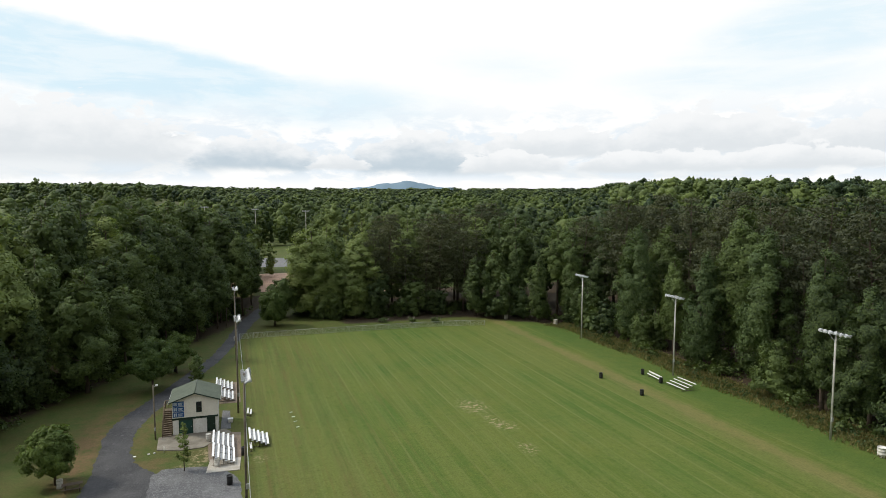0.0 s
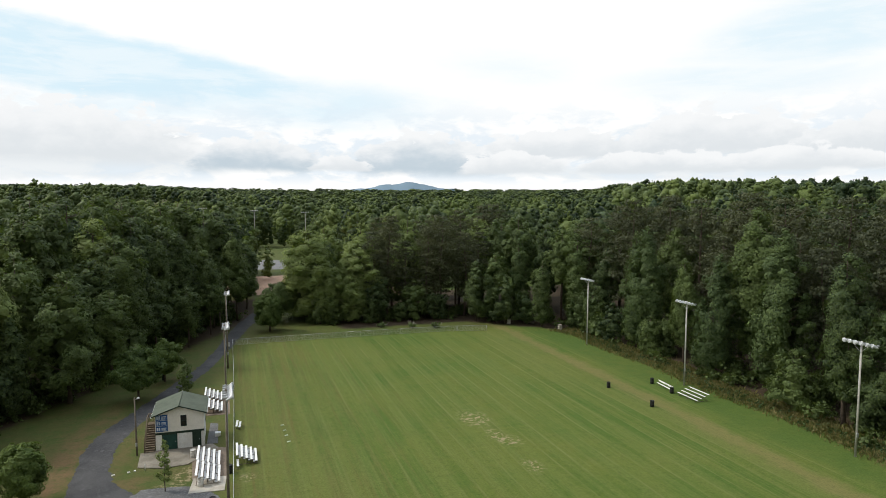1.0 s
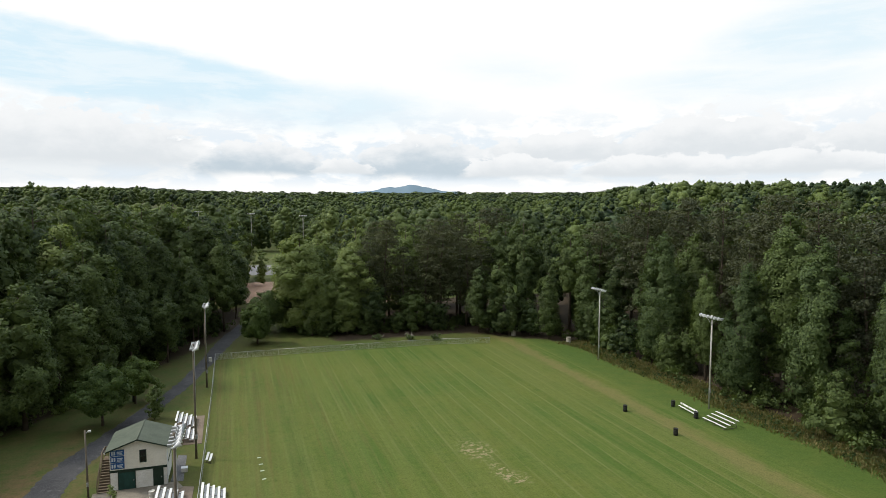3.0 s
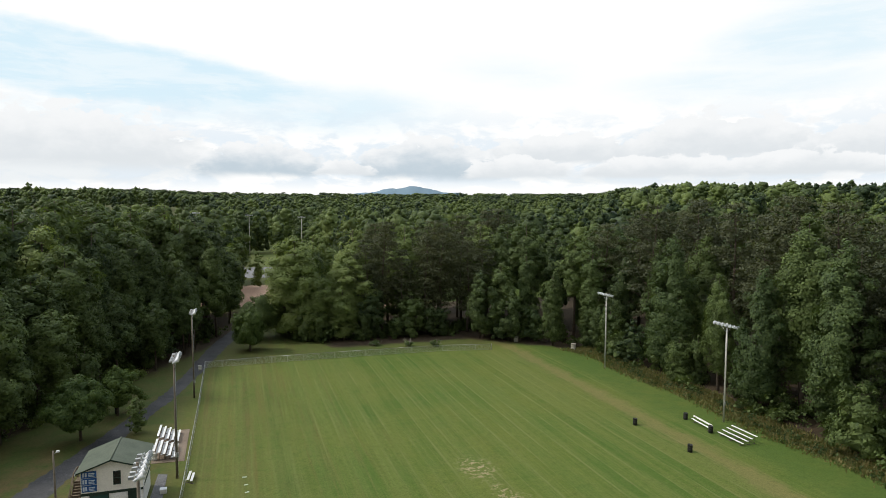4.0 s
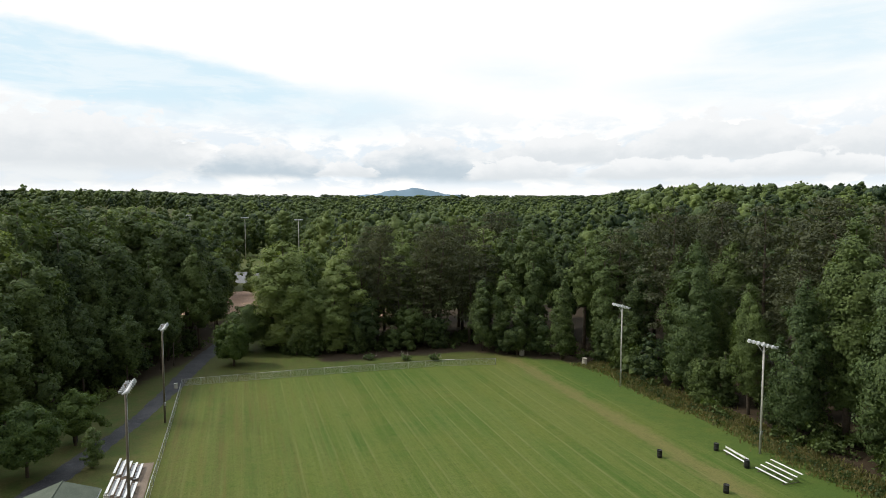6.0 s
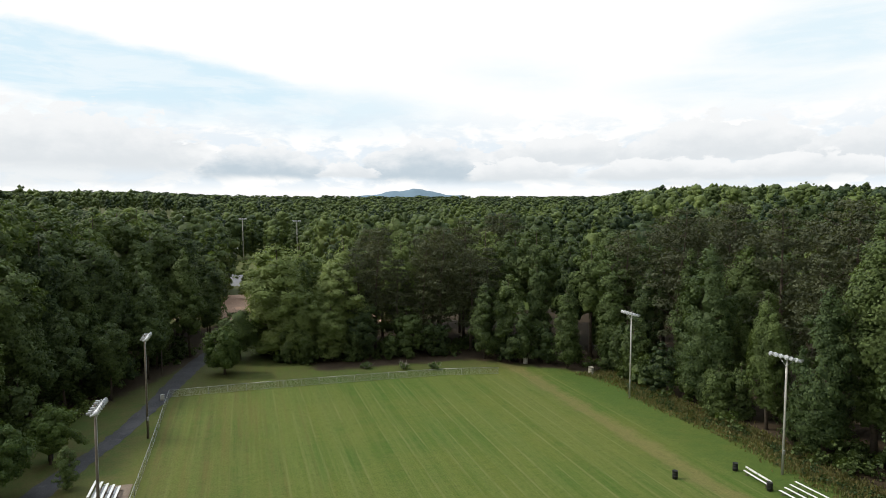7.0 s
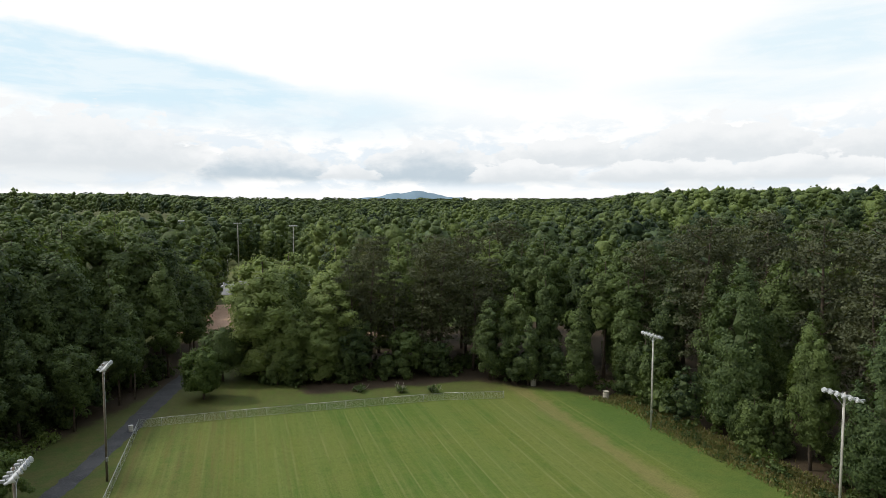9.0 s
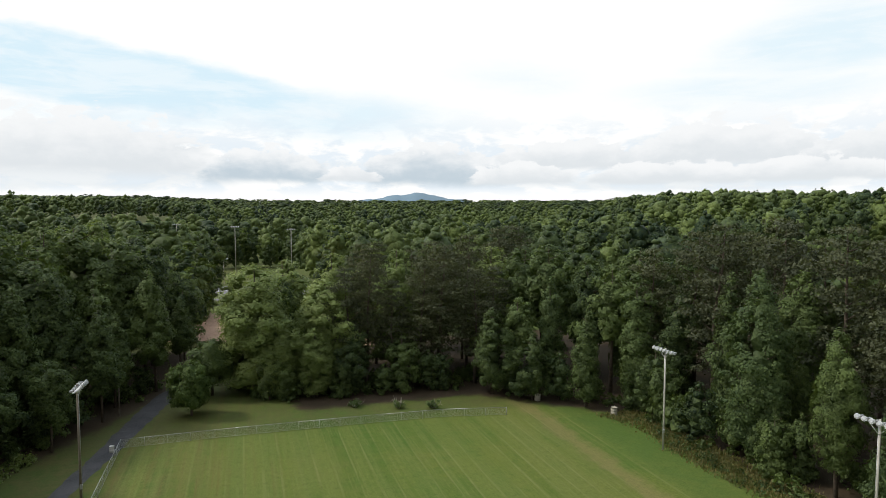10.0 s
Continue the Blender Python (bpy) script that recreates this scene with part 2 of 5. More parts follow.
def ground_z(x, y):
    """Flat round the field and the lots behind it; low ridges beyond the woods."""
    x, y = np.asarray(x, dtype=float), np.asarray(y, dtype=float)

    def off(x0, x1, y0, y1):
        return np.hypot(np.maximum(np.maximum(x0 - x, x - x1), 0), np.maximum(np.maximum(y0 - y, y - y1), 0))
    d = np.minimum(off(-28, 80, -120, 158), off(-14, 60, 150, 400))
    az = np.degrees(np.arctan2(x - 8, y - 20))
    rise = 2.0 + 9.5 * smooth(-az, -2, 8) + 15.5 * smooth(az, 30.5, 34.0) + 4.5 * np.exp(-((az - 39) / 6) ** 2)
    return rise * smooth(d, 30, 330) + 0.017 * np.maximum(d - 420, 0) * smooth(d, 420, 1000) + 1.2 * smooth(d, 60, 300) * np.sin(x * 0.011 + 1) * np.cos(y * 0.013)


def axis(fine0, fine1, step, far):
    mid = list(np.arange(fine0, fine1 + 0.1, step))
    out = [step * 1.12 ** i for i in range(1, 200)]
    cum = list(itertools.accumulate(out))
    cum = [c for c in cum if c < far] + [far]
    return np.array([fine0 - c for c in reversed(cum)] + mid + [fine1 + c for c in cum])


def grid_mesh(name, xs, ys, zf, mat):
    X, Y = np.meshgrid(xs, ys)
    V = np.stack([X.ravel(), Y.ravel(), zf(X, Y).ravel()], 1)
    i = np.arange(len(ys) - 1)[:, None] * len(xs) + np.arange(len(xs) - 1)[None, :]
    F = np.stack([i, i + 1, i + len(xs) + 1, i + len(xs)], -1).reshape(-1, 4)
    return mesh_from(name, V, F, mat, True)


def soft_disc(N, x, y, cx, cy, rx, ry, soft=0.4):
    """1 inside an ellipse on the ground, 0 outside."""
    a = N.math("DIVIDE", N.math("SUBTRACT", x, cx), rx)
    b = N.math("DIVIDE", N.math("SUBTRACT", y, cy), ry)
    r = N.math("SQRT", N.math("ADD", N.math("MULTIPLY", a, a), N.math("MULTIPLY", b, b)))
    return N.ramp(r, 1.0 + soft, 1.0 - soft)


def ground_material():
    m, N = material("grass")
    s = N.add("ShaderNodeSeparateXYZ", {0: N.pos})
    x, y = s.outputs[0], s.outputs[1]
    rows = N.add("ShaderNodeVectorMath", {0: N.pos, 1: (1.0, 0.02, 1.0)}, operation="MULTIPLY").outputs[0]
    big = N.noise(N.pos, 0.045, 4, 0.6)
    mid = N.noise(N.pos, 0.35, 5, 0.65)
    fine = N.noise(N.pos, 5.0, 4, 0.75)
    swath = N.noise(rows, 0.55, 4, 0.6)
    thin = N.noise(rows, 2.6, 3, 0.6)
    c = N.mix(N.ramp(big, 0.36, 0.64), (0.066, 0.116, 0.018), (0.104, 0.130, 0.024))
    c = N.mix(N.ramp(mid, 0.45, 0.75, 0.0, 0.28), c, (0.140, 0.130, 0.044))
    c = N.mix(N.ramp(mid, 0.48, 0.25, 0.0, 0.35), c, (0.048, 0.104, 0.018))
    # browner turf by the home touchline and outside the fence
    c = N.mix(N.math("MULTIPLY", N.ramp(x, 20.0, 2.0), N.ramp(mid, 0.3, 0.62, 0.35, 0.8)), c, (0.112, 0.108, 0.034))
    # outside the fence the wood's shade on the lawn is put into the colour too
    c = N.mix(N.ramp(x, 0.6, -3.0, 0.0, 0.6), c, N.mix(N.ramp(mid, 0.35, 0.65), (0.056, 0.078, 0.021), (0.088, 0.080, 0.030)))
    streaks = N.noise(N.add("ShaderNodeVectorMath", {0: N.pos, 1: (1.0, 0.03, 1.0)}, operation="MULTIPLY").outputs[0], 0.9, 5, 0.7)
    c = N.mix(N.math("MULTIPLY", N.math("MULTIPLY", N.ramp(x, 34.0, 8.0), N.ramp(x, 0.6, 1.4)), N.ramp(streaks, 0.46, 0.64, 0.0, 0.55)), c, (0.128, 0.098, 0.034))
    c = N.mix(N.math("MULTIPLY", N.ramp(x, 0.6, 1.4), N.ramp(streaks, 0.44, 0.30, 0.0, 0.35)), c, (0.052, 0.100, 0.016))
    field = N.math("MULTIPLY", N.ramp(x, 0.6, 1.4), N.ramp(y, 140.0, 138.5))
    field = N.math("MULTIPLY", field, N.ramp(x, 68.0, 62.0))
    c = N.mix(N.math("MULTIPLY", field, N.ramp(swath, 0.42, 0.60, 0.0, 0.5)), c, (0.118, 0.148, 0.036))
    # alternate mowing passes lean to and from the light
    lane = N.math("SINE", N.math("MULTIPLY", N.math("ADD", x, N.math("MULTIPLY", N.noise(rows, 0.2, 2), 1.6)), 1.4612))
    c = N.mix(N.math("MULTIPLY", field, N.ramp(lane, -0.5, 0.5, 0.0, 0.22)), c, (0.135, 0.150, 0.032))
    c = N.mix(N.math("MULTIPLY", field, N.ramp(thin, 0.45, 0.70, 0.0, 0.4)), c, (0.140, 0.158, 0.046))
    # the mower's pale, broken lines
    drift = N.math("ADD", x, N.math("MULTIPLY", N.noise(rows, 0.2, 2), 1.6))
    comb = N.ramp(N.math("ABSOLUTE", N.math("SUBTRACT", N.math("FRACT", N.math("DIVIDE", drift, 2.15)), 0.5)), 0.40, 0.48)
    torn = N.noise(N.add("ShaderNodeVectorMath", {0: N.pos, 1: (1.6, 0.07, 1.0)}, operation="MULTIPLY").outputs[0], 0.8, 5, 0.7)
    comb = N.math("MULTIPLY", comb, N.math("MULTIPLY", N.ramp(torn, 0.40, 0.62), N.ramp(fine, 0.30, 0.62, 0.35, 1.0)))
    comb = N.math("MULTIPLY", comb, N.ramp(N.math("ADD", x, N.math("MULTIPLY", y, 0.22)), 24.0, 66.0, 0.16, 0.62))
    c = N.mix(N.math("MULTIPLY", field, comb), c, (0.205, 0.200, 0.082))
    # the worn strip along the far touchline
    strip = N.math("MULTIPLY", N.ramp(N.math("ABSOLUTE", N.math("SUBTRACT", x, N.math("ADD", 60.3, N.math("MULTIPLY", N.math("SUBTRACT", mid, 0.5), 5.0)))), 2.3, 0.2), 0.55)
    c = N.mix(strip, c, (0.20, 0.155, 0.070))
    wide_worn = N.math("MULTIPLY", N.ramp(x, 44.0, 60.0), N.ramp(x, 65.0, 61.0))
    c = N.mix(N.math("MULTIPLY", wide_worn, N.ramp(swath, 0.35, 0.65, 0.05, 0.36)), c, (0.165, 0.155, 0.050))
    # the shade behind the end fence, painted as a dull olive over the grass
    c = N.mix(N.math("MULTIPLY", N.ramp(y, 137.0, 143.0), N.ramp(mid, 0.3, 0.65, 0.35, 0.75)), c, (0.082, 0.086, 0.031))
    # lush strip between it and the wood
    c = N.mix(N.math("MULTIPLY", N.ramp(x, 62.5, 66.0), N.ramp(mid, 0.3, 0.7, 0.85, 0.35)), c, (0.072, 0.112, 0.024))
    # bare, scuffed spots
    ragged = N.noise(N.pos, 1.6, 4, 0.7, 0.4)
    for cx, cy, rx, ry in ((32.0, 82.0, 1.8, 2.9), (32.4, 75.2, 1.0, 2.1), (33.6, 73.0, 1.2, 1.5), (32.7, 65.3, 1.0, 1.8), (1.9, 72.0, 0.7, 0.9), (-6.3, 71.4, 1.6, 1.4), (-4.6, 74.6, 1.2, 2.2)):
        spot = N.math("MULTIPLY", soft_disc(N, x, y, cx, cy, rx, ry, 0.6), N.ramp(ragged, 0.49, 0.60))
        c = N.mix(N.math("MULTIPLY", spot, 0.8), c, (0.36, 0.28, 0.18))
    # worn brown verge beside the lane
    for cx, cy, rx, ry, k in ((-17.6, 79.0, 1.5, 14.0, 0.9), (-19.0, 82.0, 2.6, 9.0, 0.4), (-15.4, 94.5, 1.5, 6.0, 0.6), (-11.9, 86.0, 1.1, 9.0, 0.35), (-9.0, 111.0, 2.2, 9.0, 0.3), (-10.8, 73.5, 2.6, 2.6, 0.6)):
        spot = N.math("MULTIPLY", soft_disc(N, x, y, cx, cy, rx, ry, 0.7), N.ramp(N.math("ADD", N.math("MULTIPLY", mid, 0.6), N.math("MULTIPLY", ragged, 0.4)), 0.36, 0.60))
        c = N.mix(N.math("MULTIPLY", spot, k), c, (0.155, 0.098, 0.052))
    # litter under the trees
    left = N.math("ADD", N.math("MULTIPLY", N.math("ADD", x, 24.0), -0.902), N.math("MULTIPLY", N.math("SUBTRACT", y, 102.0), 0.432))
    corner = N.math("ADD", N.math("MULTIPLY", N.math("SUBTRACT", x, 65.0), 0.68), N.math("MULTIPLY", N.math("SUBTRACT", y, 138.0), 0.73))
    back = N.math("MULTIPLY", N.math("MINIMUM", N.math("SUBTRACT", y, 147.5), N.math("MINIMUM", N.math("SUBTRACT", x, 24.0), N.math("SUBTRACT", 184.0, y))), 1.0)
    edge = N.math("MAXIMUM", N.math("MAXIMUM", N.math("SUBTRACT", left, 1.0), N.math("SUBTRACT", x, 75.0)), N.math("MAXIMUM", corner, back))
    edge = N.math("MINIMUM", edge, N.math("SUBTRACT", 200.0, y))
    edge = N.math("ADD", edge, N.math("MULTIPLY", N.math("SUBTRACT", mid, 0.5), 6.0))
    c = N.mix(N.ramp(edge, -0.8, 1.6), c, N.mix(mid, (0.042, 0.032, 0.022), (0.080, 0.056, 0.035)))
    tuft = N.noise(N.pos, 1.3, 5, 0.75)
    c = N.mix(N.ramp(tuft, 0.50, 0.30, 0.0, 0.45), c, N.mix(1.0, c, (0.55, 0.64, 0.5), "MULTIPLY"))
    c = N.mix(N.ramp(tuft, 0.52, 0.72, 0.0, 0.4), c, N.mix(1.0, c, (1.45, 1.32, 1.4), "MULTIPLY"))
    c = N.mix(N.ramp(fine, 0.3, 0.75, 0.0, 0.75), c, N.mix(1.0, c, (0.5, 0.56, 0.45), "MULTIPLY"))
    finish(N, c, 0.9, 0, fine, 0.5, 0.06, 0.15)
    return m


GRASS = ground_material()
ground = tagged(new("ground", grid_mesh("ground", axis(-40, 90, 4.0, 4600), axis(-20, 160, 4.0, 4600), ground_z, GRASS)), "mown sports field and meadow of green and straw-coloured grass", "ground", kind="structure")


def ribbon(name, left, right, z, mat, cross=6, sub=14, ragged=0.13):
    """A ground-hugging band between two edge lines."""
    def dense(p):
        p = np.array(p, dtype=float)
        q = np.concatenate([[2 * p[0] - p[1]], p, [2 * p[-1] - p[-2]]])
        out = []
        for i in range(1, len(q) - 2):
            for k in range(sub):
                t = k / sub
                out.append(0.5 * ((2 * q[i]) + (q[i + 1] - q[i - 1]) * t + (2 * q[i - 1] - 5 * q[i] + 4 * q[i + 1] - q[i + 2]) * t * t + (3 * q[i] - q[i - 1] - 3 * q[i + 1] + q[i + 2]) * t ** 3))
        return np.array(out + [p[-1]])
    a, b = dense(left), dense(right)
    rng = np.random.default_rng(7)
    a = a + rng.normal(0, ragged, a.shape)
    b = b + rng.normal(0, ragged, b.shape)
    u = np.linspace(0, 1, cross)[None, :, None]
    P = a[:, None] * (1 - u) + b[:, None] * u
    crown = (0.05 * (1 - (2 * u[..., 0] - 1) ** 2)) * np.ones((len(a), 1))
    V = np.concatenate([P, (z + crown)[..., None]], -1).reshape(-1, 3)
    i = np.arange(len(a) - 1)[:, None] * cross + np.arange(cross - 1)[None, :]
    F = np.stack([i, i + 1, i + cross + 1, i + cross], -1).reshape(-1, 4)
    return mesh_from(name, V, F, mat, True)


def asphalt(name, base, light, patches, grain=30.0):
    m, N = material(name)
    n1, n2, n3 = N.noise(N.pos, 0.25, 5, 0.65), N.noise(N.pos, grain, 3, 0.75), N.noise(N.pos, 1.3, 4, 0.6, 0.8)
    c = N.mix(N.ramp(n1, 0.35, 0.7), base, light)
    c = N.mix(N.ramp(n3, 0.55, 0.75, 0.0, patches), c, tuple(v * 1.9 for v in light))
    c = N.mix(N.ramp(n2, 0.45, 0.70, 0.0, 0.6), c, tuple(v * 1.9 for v in light))
    finish(N, c, 0.85, 0, n2, 0.4, 0.02, 0.25)
    return m


ASPHALT = asphalt("asphalt", (0.032, 0.032, 0.034), (0.060, 0.059, 0.059), 0.55, 12.0)
GRAVEL = asphalt("gravel", (0.070, 0.070, 0.072), (0.125, 0.124, 0.124), 0.45, 6.0)
CLAY = asphalt("clay", (0.36, 0.22, 0.15), (0.44, 0.29, 0.20), 0.1)
LOT = asphalt("old_asphalt", (0.12, 0.12, 0.12), (0.15, 0.15, 0.15), 0.2)
EARTH = asphalt("packed_earth", (0.125, 0.095, 0.070), (0.185, 0.145, 0.110), 0.2)

road_left = [(-18.5, -70.0), (-17.5, 30.0), (-16.6, 60.0), (-15.9, 71.9), (-16.2, 80.0), (-16.4, 87.0), (-15.0, 93.3), (-12.5, 100.5), (-8.1, 113.8), (-5.1, 123.1), (-2.3, 138.0), (0.6, 156.0), (5.5, 176.0), (10.5, 196.0)]
road_right = [(-8.0, -70.0), (-5.0, 30.0), (-6.0, 58.0), (-8.2, 69.4), (-12.0, 76.1), (-12.9, 84.8), (-11.7, 92.2), (-9.9, 98.2), (-6.9, 108.1), (-3.1, 121.5), (0.2, 136.5), (4.3, 157.0), (9.5, 176.0), (15.0, 196.0)]
tagged(new("road", ribbon("road", road_left, road_right, 0.015, ASPHALT)), "winding dark asphalt lane with worn, ragged edges", "road", kind="structure")
tagged(new("gravel_yard", ribbon("gravel_yard", [(-12.5, 30), (-11.8, 58.0), (-10.9, 66.0), (-10.2, 70.0), (-8.6, 72.0)], [(-0.3, 30), (-0.3, 58.0), (-0.4, 66.0), (-1.6, 69.4), (-4.2, 71.9)], 0.03, GRAVEL, sub=6, ragged=0.09)), "loose grey gravel yard beside the lane", "gravel", kind="structure")
tagged(new("clay_infield", ribbon("clay_infield", [(-9, 214), (-9, 232), (-7, 246), (0, 256)], [(52, 190), (54, 215), (54, 240), (46, 258)], 0.03, CLAY)), "orange clay ball field behind the trees", "clay", kind="structure")
tagged(new("parking_lot", ribbon("parking_lot", [(-16, 284), (-16, 300), (-16, 326)], [(40, 276), (42, 300), (42, 318)], 0.03, LOT)), "pale worn asphalt parking lot with marked bays", "parking lot", kind="structure")

# ---------------- trees ----------------


ICO_V = np.array([(0, s * 1.0, u * 1.618) for s in (-1, 1) for u in (-1, 1)] + [(s * 1.0, u * 1.618, 0) for s in (-1, 1) for u in (-1, 1)] + [(u * 1.618, 0, s * 1.0) for s in (-1, 1) for u in (-1, 1)]) / 1.902
ICO_F = np.array([f for f in itertools.combinations(range(12), 3) if all(abs(np.linalg.norm(ICO_V[a] - ICO_V[b]) - 1.0515) < 0.01 for a, b in itertools.combinations(f, 2))])
ICO_F = np.array([f if np.dot(np.cross(ICO_V[f[1]] - ICO_V[f[0]], ICO_V[f[2]] - ICO_V[f[0]]), ICO_V[f[0]]) > 0 else f[::-1] for f in ICO_F])


OCT_V = np.array([(1, 0, 0), (0, 1, 0), (-1, 0, 0), (0, -1, 0), (0, 0, 1), (0, 0, -1)], dtype=float)
OCT_F = np.array([(0, 1, 4), (1, 2, 4), (2, 3, 4), (3, 0, 4), (1, 0, 5), (2, 1, 5), (3, 2, 5), (0, 3, 5)])


def kites(rng, centres, radii, per, size, up=0.55, flat=0.8, jitter=0.42, bulge=None, lump=None):
    """Small folded sprays of leaves in loose, layered clumps: (verts, faces)."""
    c = np.repeat(centres, per, 0)
    r = np.repeat(radii, per)
    n = len(c)
    d = rng.normal(size=(n, 3))
    # layers: outer sprays hang lower
    q = np.hypot(d[:, 0], d[:, 1])
    off = d * np.array([0.46, 0.46, 0.40 * flat])
    off[:, 2] += 0.15 - 0.22 * q * q * 0.5
    p = c + off * r[:, None]
    nn = d * np.array([0.6, 0.6, 0.2]) + np.array([0, 0, up]) + rng.normal(0, jitter, (n, 3))
    out = c.copy()
    out[:, 2] = 0
    if bulge:
        out = p - np.array([0, 0, bulge[0]])
    nn += (bulge[1] if bulge else 0.5) * out / (np.linalg.norm(out, axis=1, keepdims=True) + 0.5)
    if lump is not None:
        nn += 1.1 * np.repeat(lump, per, 0)
    nn /= np.linalg.norm(nn, axis=1, keepdims=True)
    t = np.cross(nn, rng.normal(size=(n, 3)))
    t /= np.linalg.norm(t, axis=1, keepdims=True)
    b = np.cross(nn, t)
    L = (size * rng.uniform(0.55, 1.45, n))[:, None]
    w = L * rng.uniform(0.30, 0.52, n)[:, None]
    droop = nn * L * rng.uniform(0.0, 0.32, n)[:, None]
    V = np.stack([p - t * L * 0.5 - droop, p + b * w + t * L * rng.uniform(-0.15, 0.2, n)[:, None] - droop * 0.6, p + t * L * 0.55 - droop, p - b * w + t * L * rng.uniform(-0.15, 0.2, n)[:, None]], 1).reshape(-1, 3)
    i = np.arange(n, dtype=np.int32)[:, None] * 4
    return V, np.concatenate([i + np.array([0, 1, 3]), i + np.array([1, 2, 3])]).astype(np.int32)


def hearts(rng, centres, radii, flat=1.0, solid=ICO_V):
    """Closed, uneven inner masses of foliage that stop the view through a crown."""
    m, n = len(centres), len(solid)
    k = solid[None] * radii[:, None, None] * rng.uniform(0.7, 1.2, (m, n, 1)) * np.array([1, 1, flat]) + centres[:, None]
    return k.reshape(-1, 3), ((ICO_F if n == 12 else OCT_F)[None] + (np.arange(m) * n)[:, None, None]).reshape(-1, 3)


def join(*parts):
    V, F, n = [], [], 0
    for v, f in parts:
        V.append(v)
        F.append(f + n)
        n += len(v)
    return np.concatenate(V), np.concatenate(F)


PROFILES = {
    "poplar": ([0, 0.10, 0.30, 0.55, 0.80, 1.0], [0.55, 0.8, 0.95, 0.88, 0.56, 0.06]),
    "oak": ([0, 0.10, 0.35, 0.65, 0.88, 1.0], [0.5, 0.8, 1.0, 0.95, 0.64, 0.14]),
    "round": ([0, 0.08, 0.3, 0.62, 0.86, 1.0], [0.7, 0.95, 1.0, 0.9, 0.58, 0.12]),
    "ball": ([0, 0.1, 0.3, 0.65, 0.88, 1.0], [0.42, 0.8, 1.0, 0.88, 0.55, 0.15]),
    "mound": ([0, 0.2, 0.5, 0.72, 0.88, 1.0], [0.6, 0.9, 1.0, 0.84, 0.52, 0.06]),
    "dome": ([0, 0.1, 0.35, 0.7, 0.9, 1.0], [0.6, 0.95, 1.0, 0.78, 0.45, 0.1]),
}


def sprays(rng, P, N, size, jitter):
    """Single drooping leaf sprays at P that face along N: (verts, faces)."""
    n = len(P)
    nn = N + rng.normal(0, jitter, (n, 3))
    nn /= np.linalg.norm(nn, axis=1, keepdims=True) + 1e-6
    t = np.cross(nn, rng.normal(size=(n, 3)))
    t /= np.linalg.norm(t, axis=1, keepdims=True) + 1e-6
    b = np.cross(nn, t)
    L = (size * rng.uniform(0.55, 1.5, n))[:, None]
    w = L * rng.uniform(0.34, 0.62, n)[:, None]
    tip = P + t * L * 0.62 - nn * L * rng.uniform(0.0, 0.35, n)[:, None]
    V = np.stack([P - t * L * 0.38 + b * w, P - t * L * 0.38 * rng.uniform(0.2, 1.0, n)[:, None] - b * w, tip], 1).reshape(-1, 3)
    return V, np.arange(n * 3, dtype=np.int32).reshape(-1, 3)


def crown(rng, kind, base, height, R, leaves, lobes, size, lobe=0.27, inner=0.4, solid=ICO_V, jitter=0.32, up=0.35, low=1.0, full=0.68):
    """A crown of rounded boughs of many sizes round a dark heart, each bough covered with leaf sprays."""
    hs, rs = PROFILES[kind]
    rs = np.clip(np.array(rs) * rng.uniform(0.75, 1.2, len(rs)), 0.03, 1.2)
    H = height - base
    lean = rng.normal(0, 0.13, 4)
    u = np.linspace(0, 1, 400)
    area = np.interp(u, hs, rs) + 0.10
    area = np.cumsum(area) / area.sum()
    h = np.interp((np.arange(lobes) + rng.uniform(0.0, 1.0, lobes)) / lobes, area, u)
    a = np.arange(lobes) * 2.39996 + rng.normal(0, 0.5, lobes)
    r = np.interp(h, hs, rs) * R * (1 + lean[0] * np.cos(a) + lean[1] * np.sin(a) + lean[2] * np.cos(2 * a + 6 * h) + lean[3] * np.sin(3 * a + 9 * h))
    w = R * lobe * rng.uniform(0.55, 1.35, lobes) * np.interp(h, [0, 0.7, 1], [1, 0.95, 0.6])
    reach = np.maximum(0.0, r - w * 0.8) * rng.uniform(0.78, 1.12, lobes)
    C = np.stack([np.cos(a) * reach, np.sin(a) * reach, base + (H - 0.8 * R * lobe) * h], 1)
    C[-1, :2] *= 0.3
    # sprays on the upper and outer side of each bough
    share = w ** 2 * (low + (1 - low) * h)
    share /= share.sum()
    i = rng.choice(lobes, leaves, p=share)
    out = np.stack([np.cos(a), np.sin(a), 0 * a], 1)[i]
    d = rng.normal(size=(leaves, 3)) + out * 0.55 + np.array([0, 0, 0.45])
    d /= np.linalg.norm(d, axis=1, keepdims=True)
    far = 1 + rng.normal(0, 0.10, leaves) + 0.5 * (rng.uniform(0, 1, leaves) ** 14)
    P = C[i] + d * (w[i] * far)[:, None] * np.array([1, 1, 0.85])
    ray = (P - np.array([0, 0, base + H * 0.42])) * np.array([1, 1, min(1.0, 1.3 * R / H)])
    ray /= np.linalg.norm(ray, axis=1, keepdims=True) + 0.3
    N = d * 0.75 + ray * 1.05 + np.array([0, 0, up])
    got = [sprays(rng, P, N, size, jitter), hearts(rng, C - out_shift(C, w), w * full, 0.85, solid)]
    if inner:
        k = np.linspace(0.10, 0.70, 6)
        kr = np.interp(k, hs, rs) * R * inner
        got.append(hearts(rng, np.stack([0 * k, 0 * k, base + H * k], 1), kr, min(max(0.8, H * 0.10 / (R * inner)), 1.6)))
    return join(*got)


